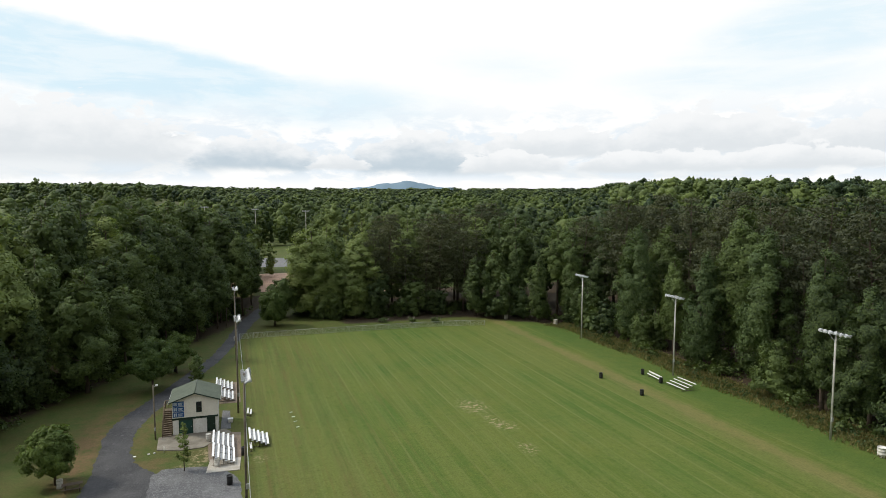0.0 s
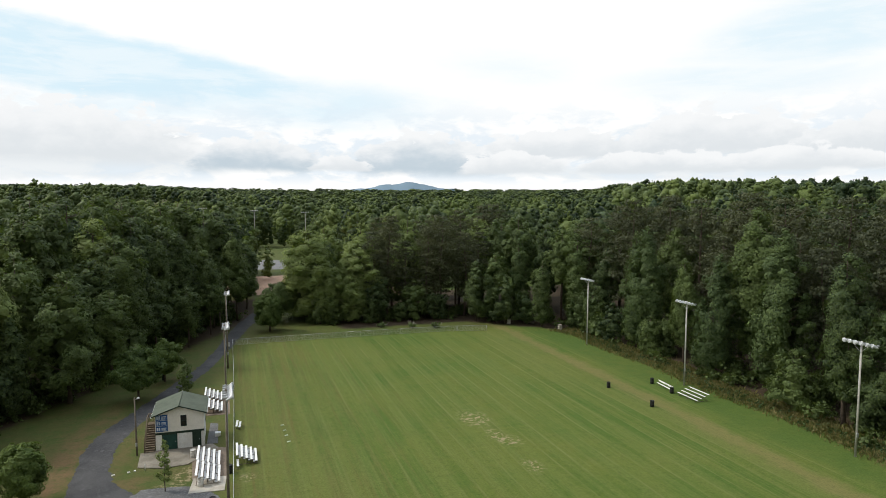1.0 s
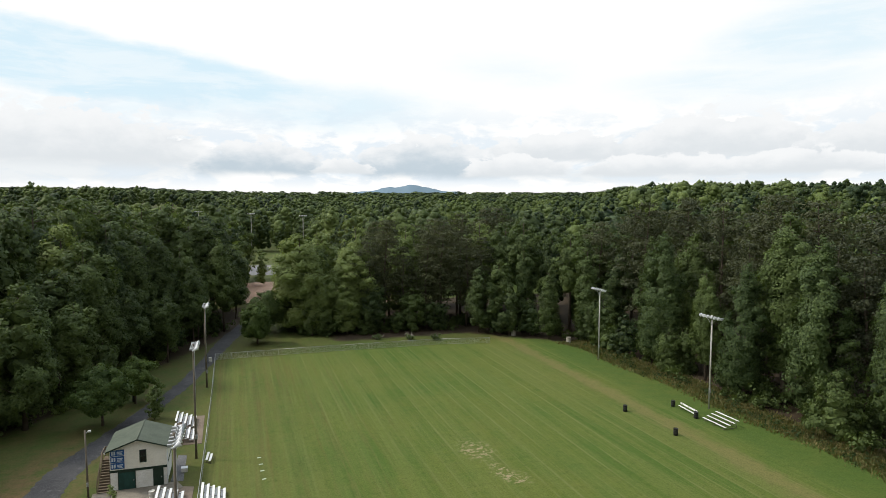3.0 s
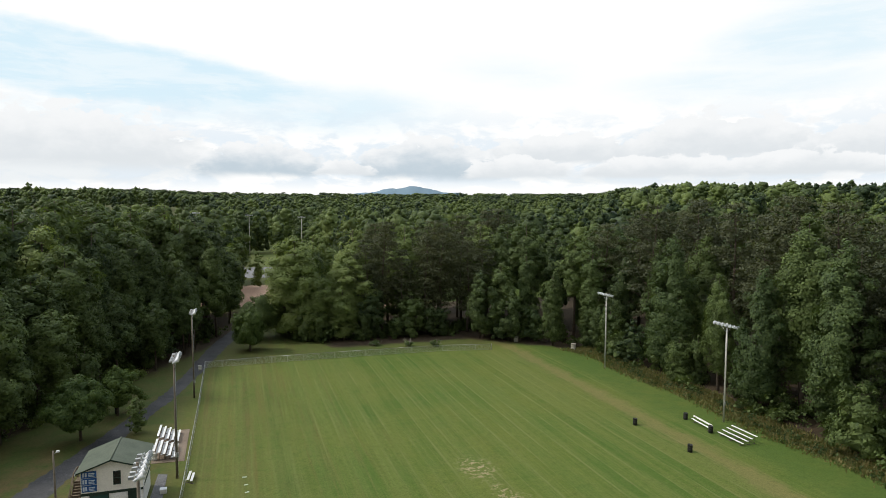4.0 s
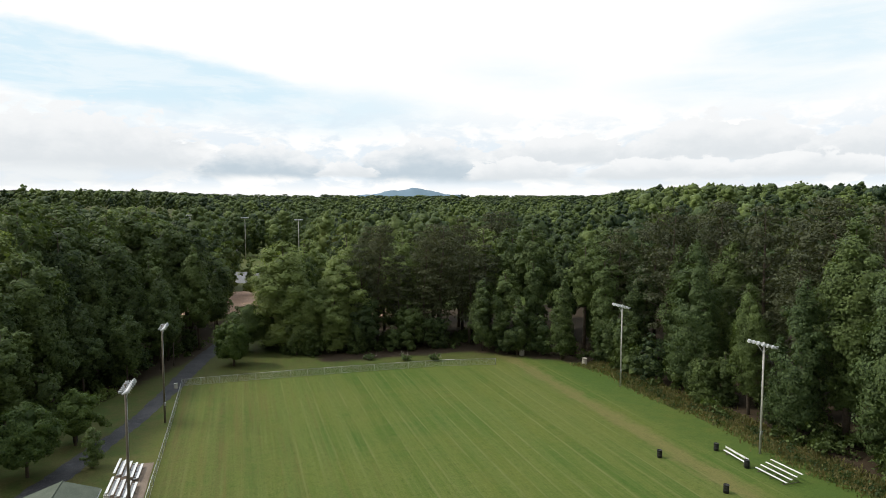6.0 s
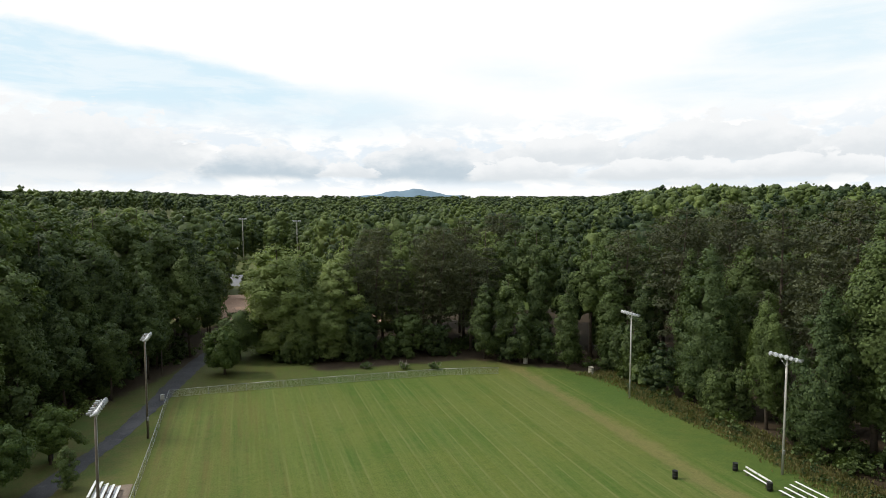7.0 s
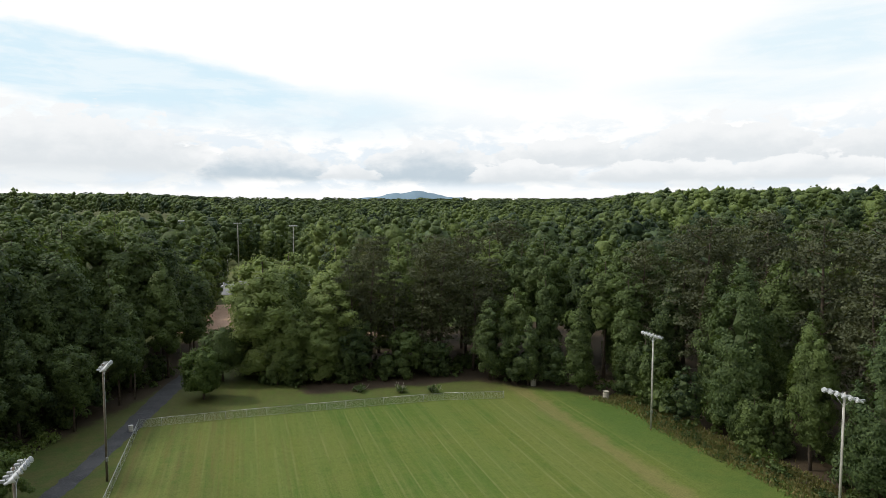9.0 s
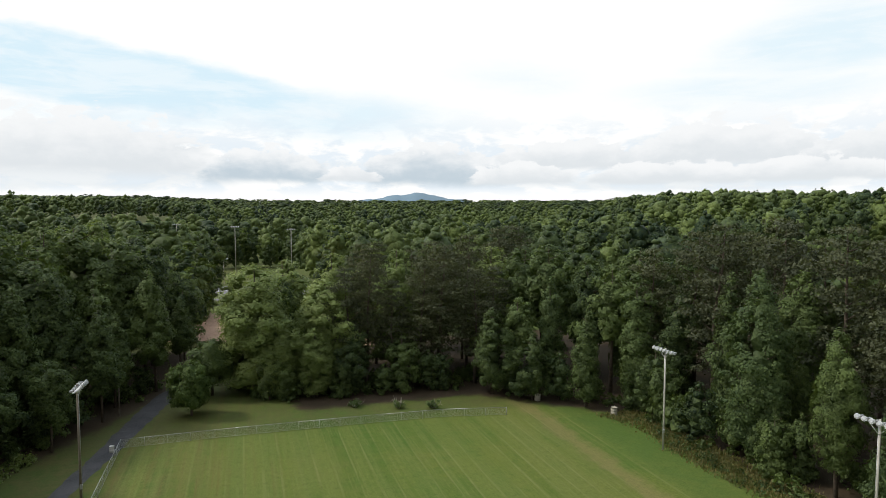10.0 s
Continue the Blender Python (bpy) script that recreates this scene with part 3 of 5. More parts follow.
def out_shift(C, w):
    """A step inwards and down from each bough, so that its sprays stand clear of its inner mass."""
    o = C * np.array([1, 1, 0])
    o /= np.linalg.norm(o, axis=1, keepdims=True) + 0.3
    return (o * 0.18 + np.array([0, 0, 0.14])) * w[:, None]


def pine_crown(rng, base, height, R, tiers, per_tier, needles, size):
    """Flat, upswept plates of needles in loose tiers, rounding off at the top."""
    P, N = [], []
    for t in range(tiers):
        h = (t + rng.uniform(0.0, 0.8)) / tiers
        r = R * float(np.interp(h, [0, 0.25, 0.6, 0.85, 1], [0.6, 1.0, 0.92, 0.62, 0.18]))
        n = max(3, int(per_tier * (0.35 + 0.65 * r / R)))
        for i in range(n):
            a = i * 6.2832 / n + rng.uniform(0, 1.2) + t
            reach = r * rng.uniform(0.35, 1.05)
            z = base + (height - base) * h + reach * rng.uniform(0.05, 0.3) - 0.3
            c = np.array([math.cos(a) * reach, math.sin(a) * reach, z])
            w = R * rng.uniform(0.16, 0.30)
            q = rng.normal(0, 0.55, (needles, 3)) * np.array([w, w, w * 0.42])
            q[:, 2] -= 0.10 * (q[:, 0] ** 2 + q[:, 1] ** 2) / w
            P.append(c + q)
            N.append(q / w * np.array([0.8, 0.8, 0.5]) + np.array([math.cos(a) * 0.25, math.sin(a) * 0.25, 0.75]))
    return sprays(rng, np.concatenate(P), np.concatenate(N), size, 0.5)


def trunk_mesh(name, rng, height, radius, limbs, spread, low, sides=9):
    bm = bmesh.new()
    bend = rng.normal(0, 0.012 * height, (4, 2))
    pts = [(0, 0, -0.3), (bend[0, 0] * 0.3, bend[0, 1] * 0.3, height * 0.25), (bend[1, 0], bend[1, 1], height * 0.5), (bend[2, 0], bend[2, 1], height * 0.75), (bend[2, 0] * 1.2, bend[2, 1] * 1.2, height * 0.95)]
    tube(bm, pts, [radius * 1.25, radius * 0.9, radius * 0.65, radius * 0.4, radius * 0.12], sides)
    for i in range(limbs):
        f = low + (0.9 - low) * (i + rng.uniform(0.2, 0.8)) / limbs
        a = i * 2.4 + rng.uniform(-0.4, 0.4)
        out = spread * rng.uniform(0.55, 0.9) * (1.15 - 0.7 * f)
        z = height * f
        k = np.interp(f, [0.25, 0.5, 0.75], [0.3, 1, 1])
        s = Vector((bend[1, 0] * k, bend[1, 1] * k, z))
        e = s + Vector((math.cos(a) * out, math.sin(a) * out, out * rng.uniform(0.35, 0.8)))
        tube(bm, [s, (s + e) / 2 + Vector((0, 0, -0.06 * out)), e], [radius * 0.36 * (1.1 - f * 0.6), radius * 0.2, radius * 0.05], 5, False)
    me = bpy.data.meshes.new(name)
    bm.to_mesh(me)
    bm.free()
    me.materials.append(BARK)
    return me


def tree_kind(seed, kind, height, R, base, foliage, mat, label, trunk_r, limbs=8):
    """A finished tree at the origin: an Empty with trunk and crown."""
    rng = np.random.default_rng(seed)
    if kind == "pine":
        V, F = pine_crown(rng, base, height, R, *foliage)
    else:
        V, F = crown(rng, kind, base, height, R, *foliage)
    ob = thing("tree", Matrix.Identity(4), label, "tree")
    t = new("trunk", trunk_mesh("trunk", rng, height, trunk_r, limbs, R, max(0.2, base / height)))
    t.parent = ob
    k = new("crown", mesh_from("crown", V, F, mat))
    k.parent = ob
    return ob


BROAD = "tall broadleaf tree with a dense green crown at the wood's edge"
PINE = "tall dark pine with a bare trunk and thin crown"
FULL, FINE, BACK, NEEDLES = (8000, 84, 0.36), (15000, 110, 0.27), (4000, 50, 0.44), (16, 9, 60, 0.32)
STEMS = "tall broadleaf tree with a bare lower trunk beside the lane"
PALE = "tall pale green broadleaf tree with a pointed crown"
KINDS = [
    tree_kind(11, "poplar", 26, 3.9, 2.0, FULL, LEAF, BROAD, 0.28),
    tree_kind(12, "poplar", 26, 4.5, 2.5, FULL, LEAF, BROAD, 0.32),
    tree_kind(13, "oak", 26, 5.1, 3.0, FULL, LEAF, BROAD, 0.34),
    tree_kind(14, "oak", 26, 4.8, 2.0, FULL, LEAF, BROAD, 0.34),
    tree_kind(15, "pine", 26, 4.0, 8.0, NEEDLES, LEAF_PINE, PINE, 0.28, 16),
    tree_kind(16, "pine", 26, 4.6, 6.0, NEEDLES, LEAF_PINE, PINE, 0.30, 18),
    tree_kind(17, "poplar", 26, 4.6, 9.0, BACK, LEAF, BROAD, 0.32),
    tree_kind(18, "round", 26, 5.4, 10.0, BACK, LEAF, BROAD, 0.34),
    tree_kind(19, "oak", 26, 5.1, 9.0, BACK, LEAF, BROAD, 0.34),
    tree_kind(20, "round", 26, 5.6, 3.0, FULL, LEAF_PALE, "rounded pale green broadleaf tree at the wood's edge", 0.34),
    tree_kind(21, "dome", 10, 3.6, 0.6, (2100, 24, 0.30), LEAF, BROAD, 0.14),
    tree_kind(22, "dome", 10, 3.2, 0.5, (2100, 24, 0.28), LEAF, BROAD, 0.14),
    tree_kind(23, "poplar", 26, 4.3, 2.0, FULL, LEAF_SMALL, PALE, 0.30),
    tree_kind(24, "poplar", 26, 4.4, 2.0, FINE, LEAF_SMALL, PALE, 0.30),
    tree_kind(25, "oak", 26, 4.6, 4.0, FINE, LEAF, BROAD, 0.32),
    tree_kind(27, "oak", 26, 5.2, 7.5, FULL, LEAF, STEMS, 0.26),
    tree_kind(28, "poplar", 26, 4.5, 6.5, FULL, LEAF, STEMS, 0.24),
    tree_kind(26, "round", 26, 5.6, 2.6, FINE, LEAF_PALE, "rounded pale green broadleaf tree at the wood's edge", 0.34),
]


def wood_depth(x, y):
    """Metres inside the wood's edge; negative outside."""
    left = (x + 24) * -0.902 + (y - 102) * 0.432 if y < 170 else 3.6 + min(max(y - 176, 0) * 0.15, 2.6) - x
    left -= 3.5 * float(smooth(y, 132, 148)) if y < 170 else 0
    if y > 282:
        left = -20 - x if y < 330 else -30 - x
    if y < 70:
        left = -46 - x + 0
    right = x - 76.5
    corner = (x - 65) * 0.68 + (y - 140) * 0.73
    back = min(y - 152.5, x - 17) if y < 183 else (x - 58 if y < 330 else max(y - 397, x - 64))
    if x > 50 and y > 148:
        back = max(back, y - 150)
    return max(left, right, corner if x > 44 else -99, back)


placed = []


def free(x, y, gap):
    return all((x - a) ** 2 + (y - b) ** 2 > (gap * 0.5 + g * 0.5) ** 2 for a, b, g in placed)


# trees of the wood's edge that stand out: place, height, width, kind
EDGE = [
    (79.0, 108.9, 25.8, 1.0, 13), (79.0, 136.0, 22.2, 1.1, 12), (69.5, 148.0, 20.6, 0.9, 12), (82.8, 85.6, 29.2, 1.0, 14), (80.2, 77.6, 26.8, 1.0, 13), (77.8, 64.3, 23.6, 0.9, 14),
    (77.6, 88.0, 22.2, 0.95, 13), (77.5, 57.0, 19.5, 1.0, 14), (79.4, 98.5, 19.5, 0.8, 14), (85.5, 110.0, 25.0, 0.9, 14), (84.2, 121.6, 23.9, 0.9, 0), (83.2, 131.6, 19.4, 0.9, 3), (76.6, 71.5, 9.5, 1.0, 10), (76.4, 104.5, 8.5, 1.0, 11), (76.6, 118.0, 9.0, 1.0, 10), (76.8, 126.0, 10.0, 1.0, 11),
    (86.0, 126.5, 30.5, 1.0, 5), (89.0, 106.0, 30.8, 1.0, 5), (91.0, 97.0, 31.0, 1.1, 4), (93.0, 88.0, 31.0, 1.1, 5), (89.5, 116.0, 30.6, 1.0, 4), (92.0, 77.0, 31.0, 1.1, 5), (90.0, 67.0, 30.5, 1.0, 4), (97.0, 103.0, 32.0, 1.1, 5), (95.0, 124.0, 31.0, 1.1, 4), (91.0, 137.0, 29.0, 1.0, 5),
    (82.0, 146.0, 23.0, 0.8, 0), (51.4, 157.0, 26.2, 1.1, 5), (37.8, 160.0, 25.4, 1.0, 4), (62.0, 157.0, 21.5, 1.1, 4), (34.6, 158.0, 22.5, 1.0, 5), (57.0, 155.0, 22.0, 1.0, 5), (47.5, 156.5, 23.0, 1.0, 5), (42.5, 157.0, 19.5, 1.0, 4), (44.8, 167.0, 25.6, 1.0, 9), (66.0, 170.0, 25.6, 1.2, 9), (76.0, 181.0, 29.0, 1.1, 5), (71.0, 178.0, 28.0, 1.1, 4),
    (18.3, 160.0, 23.6, 1.4, 17), (16.4, 166.5, 16.5, 1.15, 17), (23.0, 157.0, 15.0, 1.4, 17), (30.4, 160.0, 20.6, 1.4, 17), (25.0, 172.0, 23.5, 1.3, 9), (28.3, 154.6, 12.6, 1.3, 17), (34.6, 155.0, 12.4, 1.3, 3), (22.6, 154.6, 8.0, 1.2, 3),
    (-1.5, 178.0, 27.8, 1.1, 15), (-5.0, 171.0, 27.6, 1.1, 15), (-12.9, 154.0, 25.2, 1.1, 15), (-17.8, 127.5, 23.9, 1.1, 15), (-13.4, 145.6, 22.2, 0.95, 16), (-9.0, 151.5, 20.9, 1.0, 16), (-16.0, 141.5, 19.9, 0.85, 16), (-21.6, 121.2, 20.7, 1.1, 15), (-16.3, 130.0, 18.2, 1.0, 16), (-4.0, 151.0, 18.4, 1.0, 16),
]
forest_rng = random.Random(5)


def plant(k, x, y, h, wide, label=""):
    placed.append((x, y, 4.2 * wide))
    s = h / (10 if k in (10, 11) else 26)
    m = Matrix.Translation((x, y, float(ground_z(x, y)) - 0.05)) @ Matrix.Rotation(forest_rng.uniform(0, 6.28), 4, "Z") @ Matrix.Rotation(radians(forest_rng.uniform(-2.5, 2.5)), 4, "X") @ Matrix.Diagonal((s * wide, s * wide, s, 1))
    ob = copy_thing(KINDS[k], m)
    tagged(ob, label, group="trees of the wood's edge")


for x, y, h, wide, k in EDGE:
    plant(k, x, y, h, wide)
for depth0, depth1, gap, limit in ((0, 5, 7.8, 100), (5, 24, 7.2, 226)):
    for _ in range(9000):
        if len(placed) >= limit:
            break
        x, y = forest_rng.uniform(-62, 110), forest_rng.uniform(44, 200)
        d = wood_depth(x, y)
        if not depth0 <= d < depth1 or y < 60 and x < 40 or not free(x, y, gap):
            continue
        if x > 70 and y < 145 and d < 8 or x > 34 and y > 138 and d < 4 and forest_rng.random() < 0.6:
            continue
        pine = noise.noise(Vector((x * 0.03, y * 0.03, 2.0))) > (-0.35 if x > 80 else -0.02) and x > 38 and (y > 150 or d > 5)
        k = forest_rng.choice((4, 5, 5)) if pine else forest_rng.choice(((0, 1, 2, 2, 3, 3, 12) if x > 15 else (15, 15, 16) if y > 114 else (2, 3, 3, 1)) if depth0 == 0 else ((6, 7, 7, 8, 8, 9) if x > 15 else (6, 7, 8, 9)))
        tall = 28.0 if x < 15 else (24.5 if y > 140 else 26.5)
        # the wood climbs from low trees at its edge to the full height behind
        size = forest_rng.uniform(0.42, 0.82) if depth0 == 0 else 0.74 + 0.30 * min(1.0, (d - 5) / 11) + forest_rng.uniform(-0.08, 0.12)
        plant(k, x, y, tall * size, forest_rng.uniform(0.86, 1.08) * (1.35 - 0.35 * min(size, 1.0)))
small = 0
while small < 26:
    x, y = forest_rng.uniform(-45, 96), forest_rng.uniform(46, 172)
    d = wood_depth(x, y)
    if 0.3 < d < 4 and (x > 15 or y > 88) and (15 < x < 62 or forest_rng.random() < 0.3) and all((x - a) ** 2 + (y - b) ** 2 > 5 for a, b, g in placed):
        plant(forest_rng.choice((10, 11)), x, y, forest_rng.uniform(5.5, 11.5), forest_rng.uniform(0.9, 1.2), "low leafy tree filling the wood's edge down to the ground")
        small += 1
for k in KINDS:
    for o in (*k.children_recursive, k):
        bpy.data.objects.remove(o)


def woods(name, label, places, protos, mat, group=""):
    """Many far crowns in one object; each crown has its own tint."""
    Vs, Fs, T, n = [], [], [], 0
    for i, (x, y, z, s, wide, turn, tint, k) in enumerate(places):
        V, F = protos[k]
        c, q = math.cos(turn), math.sin(turn)
        Vs.append(np.stack([(V[:, 0] * c - V[:, 1] * q) * s * wide + x, (V[:, 0] * q + V[:, 1] * c) * s * wide + y, V[:, 2] * s + z], 1))
        Fs.append(F + n)
        T.append(np.full(len(F), tint))
        n += len(V)
    me = mesh_from(name, np.concatenate(Vs), np.concatenate(Fs), mat, True)
    me.attributes.new("tint", "FLOAT", "FACE").data.foreach_set("value", np.concatenate(T).astype(np.float32))
    return tagged(new(name, me), label, "woodland", kind="stuff")


mid_protos = [crown(np.random.default_rng(30 + i), "mound", base, 26, R, 900, 52, 0.46, 0.24, 0.66, jitter=0.28, low=0.1, full=0.90) for i, (R, base) in enumerate(((5.6, 4), (6.6, 5), (7.6, 6), (6.2, 4), (5.2, 3)))]
far_protos = [crown(np.random.default_rng(40 + i), "mound", 7, 26, R, 60, 18, 0.64, 0.34, 0.6, ICO_V, jitter=0.2, low=0.1, full=0.92) for i, R in enumerate((6.0, 7.2, 6.6, 5.4))]
mid_places, far_places = [], []
for _ in range(26000):
    if len(mid_places) >= 610:
        break
    az_, D = radians(forest_rng.uniform(-24, 60)), math.sqrt(forest_rng.uniform(60 ** 2, 330 ** 2))
    x, y = 8 + D * math.sin(az_), 20 + D * math.cos(az_)
    d = wood_depth(x, y)
    if d < 3 or (d < 24 and y < 200 and x < 110) or not free(x, y, 13.6):
        continue
    placed.append((x, y, 13.6))
    tint = min(max(0.5 + 0.9 * noise.noise(Vector((x * 0.05, y * 0.05, 5.0))) + forest_rng.uniform(-0.35, 0.35) - 0.22 * float(smooth(x, 70, 95)), 0), 1)
    mid_places.append((x, y, float(ground_z(x, y)), forest_rng.choice((0.78, 0.86, 0.94, 1.0, 1.06, 1.12)) + 0.10 * noise.noise(Vector((x * 0.03, y * 0.03, 8.0))), forest_rng.uniform(0.82, 1.14), forest_rng.uniform(0, 6.28), tint, forest_rng.randrange(5)))
ridge_places = []
D = 300.0
while D < 3300:
    near = D < 620
    step = 16.5 if near else 0.025 * D
    az_ = -26.0 + forest_rng.uniform(0, 1)
    while az_ < 62:
        a = radians(az_)
        q = D + forest_rng.uniform(-0.5, 0.5) * step
        x, y = 8 + q * math.sin(a), 20 + q * math.cos(a)
        if (D > 340 or free(x, y, 8.6)) and wood_depth(x, y) > 3:
            tint = min(max(0.5 + 0.9 * noise.noise(Vector((x * 0.01, y * 0.01, 5.0))) + forest_rng.uniform(-0.4, 0.4), 0), 1)
            crest = 0.92 + 0.22 * noise.noise(Vector((x * 0.02, y * 0.02, 8.0))) + forest_rng.choice((-0.24, -0.14, -0.04, 0.04, 0.14))
            (far_places if near else ridge_places).append((x, y, float(ground_z(x, y)) + forest_rng.uniform(-2.5, 1.0) + (0.0 if near else 3.0 + 4.0 * float(smooth(-az_, -6, 8))), crest, max(1.02, step / 15.5) * forest_rng.uniform(0.72, 1.05), forest_rng.uniform(0, 6.28), tint, forest_rng.randrange(4)))
        az_ += math.degrees(step * 0.95 / D) * forest_rng.uniform(0.7, 1.3)
    D += step * 0.9
# unseen woods added behind the drone, to block the low sky's light
for i in range(150):
    a = i / 150 * 2.6 + 2.0
    q = forest_rng.uniform(70, 125)
    x, y = 34 + q * 1.15 * math.sin(a * 1.15), 30 + q * math.cos(a * 1.15)
    if y < 8 and (x < -18 or x > 80 or y < -42):
        far_places.append((x, y, float(ground_z(x, y)), forest_rng.uniform(0.8, 1.1), 1.4, forest_rng.uniform(0, 6.28), forest_rng.random(), forest_rng.randrange(4)))
ridge_protos = [crown(np.random.default_rng(70 + i), "mound", 12, 26, R, 3, 10, 1.0, 0.36, 0, OCT_V, full=1.05) for i, R in enumerate((6.2, 7.0, 6.6, 5.8))]
full_protos = [crown(np.random.default_rng(50 + i), k, 2, 26, R, 1300, 26, 0.7) for i, (k, R) in enumerate((("poplar", 4.8), ("oak", 5.6), ("oak", 5.2)))]
far_edge = []
for i in range(30):
    x, y = -42 + i * 4.4 + forest_rng.uniform(-1.5, 1.5), 402 + forest_rng.uniform(-4, 10)
    far_edge.append((x, y, float(ground_z(x, y)), forest_rng.uniform(0.55, 0.95), forest_rng.uniform(1.0, 1.3), forest_rng.uniform(0, 6.28), forest_rng.uniform(0.1, 0.9), forest_rng.randrange(3)))
for i in range(9):
    far_edge.append(((3.4 if i < 4 else 5.0) + forest_rng.uniform(-1.2, 1.2), 200 + i * 8.5, 0.0, forest_rng.uniform(0.8, 1.05), 1.15, forest_rng.uniform(0, 6.28), forest_rng.uniform(0.1, 0.9), forest_rng.randrange(3)))
far_edge.append((13.0, 246.0, 0.0, 0.53, 1.2, 1.0, 0.75, 1))
woods("lot_trees", "green broadleaf trees round the parking lot behind the field", far_edge, full_protos, LEAF_FAR)
woods("woodland", "dense green broadleaf woodland stretching away behind the field", mid_places, mid_protos, LEAF_FAR)
woods("far_woodland", "distant wooded ridges reaching the horizon, and unseen woods added behind the drone", far_places, far_protos, LEAF_FAR)

woods("ridge_woodland", "hazy green wooded ridges along the skyline", ridge_places, ridge_protos, LEAF_FAR)

# the hill on the skyline; the blue of the haze is in its colour
m_, N_ = material("hazed_hill")
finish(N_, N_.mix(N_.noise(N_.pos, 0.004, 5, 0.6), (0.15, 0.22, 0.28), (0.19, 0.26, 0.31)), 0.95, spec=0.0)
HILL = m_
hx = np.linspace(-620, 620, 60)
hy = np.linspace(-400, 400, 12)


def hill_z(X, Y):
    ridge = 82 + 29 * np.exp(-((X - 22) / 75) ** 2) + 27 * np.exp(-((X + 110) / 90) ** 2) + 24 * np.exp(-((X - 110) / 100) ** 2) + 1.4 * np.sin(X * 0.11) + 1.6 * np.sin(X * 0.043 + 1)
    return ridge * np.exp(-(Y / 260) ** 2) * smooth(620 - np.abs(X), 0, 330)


hill = tagged(new("backdrop_hill", grid_mesh("backdrop_hill", hx, hy, hill_z, HILL)), "lone wooded hill on the horizon, its haze painted in blue-grey", "hill", kind="structure")
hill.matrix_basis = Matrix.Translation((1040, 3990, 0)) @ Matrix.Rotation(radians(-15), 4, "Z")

# ---------------- built things: materials ----------------
GALV = plain("galvanised_steel", (0.52, 0.53, 0.53), (0.42, 0.43, 0.43), 0.45, 0.6, 2.0, 60.0, 0.05)
POLE_GREY = plain("weathered_pole", (0.50, 0.48, 0.43), (0.40, 0.38, 0.34), 0.8, 0, 0.8, 25.0, 0.2)
POLE_WOOD = plain("treated_wood_pole", (0.21, 0.18, 0.14), (0.135, 0.112, 0.085), 0.85, 0, 0.9, 25.0, 0.4)
LAMP_WHITE = plain("lamp_housing", (0.78, 0.79, 0.80), (0.66, 0.67, 0.68), 0.35, 0.0, 3.0, 30.0, 0.03)
MARKER = plain("mossy_white_board", (0.50, 0.56, 0.44), (0.38, 0.46, 0.32), 0.6, 0, 4.0, 30.0, 0.1)
LENS = plain("lamp_glass", (0.42, 0.44, 0.45), (0.34, 0.36, 0.37), 0.12, 0.0, 3.0, 30.0, 0.0, 0.6)
PLANK = plain("aluminium_plank", (0.80, 0.80, 0.79), (0.70, 0.70, 0.68), 0.45, 0.0, 1.2, 22.0, 0.05)
FOOT = plain("dull_aluminium_plank", (0.46, 0.46, 0.45), (0.36, 0.36, 0.35), 0.5, 0.2, 1.2, 22.0, 0.05)
STEEL_DARK = plain("rusty_frame", (0.20, 0.18, 0.16), (0.13, 0.10, 0.08), 0.7, 0.3, 3.0, 30.0, 0.1)
WHITE_BLOCK = plain("painted_block", (0.86, 0.86, 0.83), (0.76, 0.75, 0.70), 0.7, 0, 1.1, 14.0, 0.25)
SIDING = plain("cream_siding", (0.82, 0.79, 0.71), (0.75, 0.72, 0.64), 0.7, 0, 0.9, 12.0, 0.1)
GREEN_PAINT = plain("green_paint", (0.020, 0.075, 0.062), (0.014, 0.050, 0.042), 0.5, 0, 1.5, 20.0, 0.1)
DARK_GREEN = plain("dark_green_trim", (0.022, 0.045, 0.030), (0.015, 0.032, 0.022), 0.55, 0, 1.5, 20.0, 0.1)
GLASS_DARK = plain("dark_opening", (0.012, 0.012, 0.014), (0.02, 0.02, 0.022), 0.15, 0, 2, 20, 0.0, 0.5)
BOARD = plain("weathered_board", (0.20, 0.155, 0.11), (0.13, 0.10, 0.07), 0.85, 0, 1.6, 24.0, 0.3)
BOARD_DARK = plain("dark_board", (0.11, 0.08, 0.055), (0.075, 0.055, 0.04), 0.85, 0, 1.6, 24.0, 0.3)
CONCRETE = plain("concrete", (0.44, 0.41, 0.35), (0.32, 0.29, 0.24), 0.85, 0, 0.5, 9.0, 0.2)
APRON = plain("stained_concrete", (0.25, 0.225, 0.18), (0.145, 0.128, 0.10), 0.85, 0, 0.55, 7.0, 0.25)
BLACK = plain("black_plastic", (0.018, 0.018, 0.018), (0.03, 0.03, 0.03), 0.45, 0, 2, 30, 0.05)
WHITE_DRUM = plain("white_drum_paint", (0.72, 0.71, 0.67), (0.58, 0.56, 0.50), 0.5, 0, 2.5, 25, 0.1)
BLUE_SIGN = plain("blue_sign", (0.030, 0.110, 0.300), (0.024, 0.090, 0.250), 0.4, 0, 2, 30, 0.02)
WHITE_PRINT = plain("white_print", (0.55, 0.62, 0.70), (0.48, 0.55, 0.62), 0.5, 0, 3, 30, 0.0)


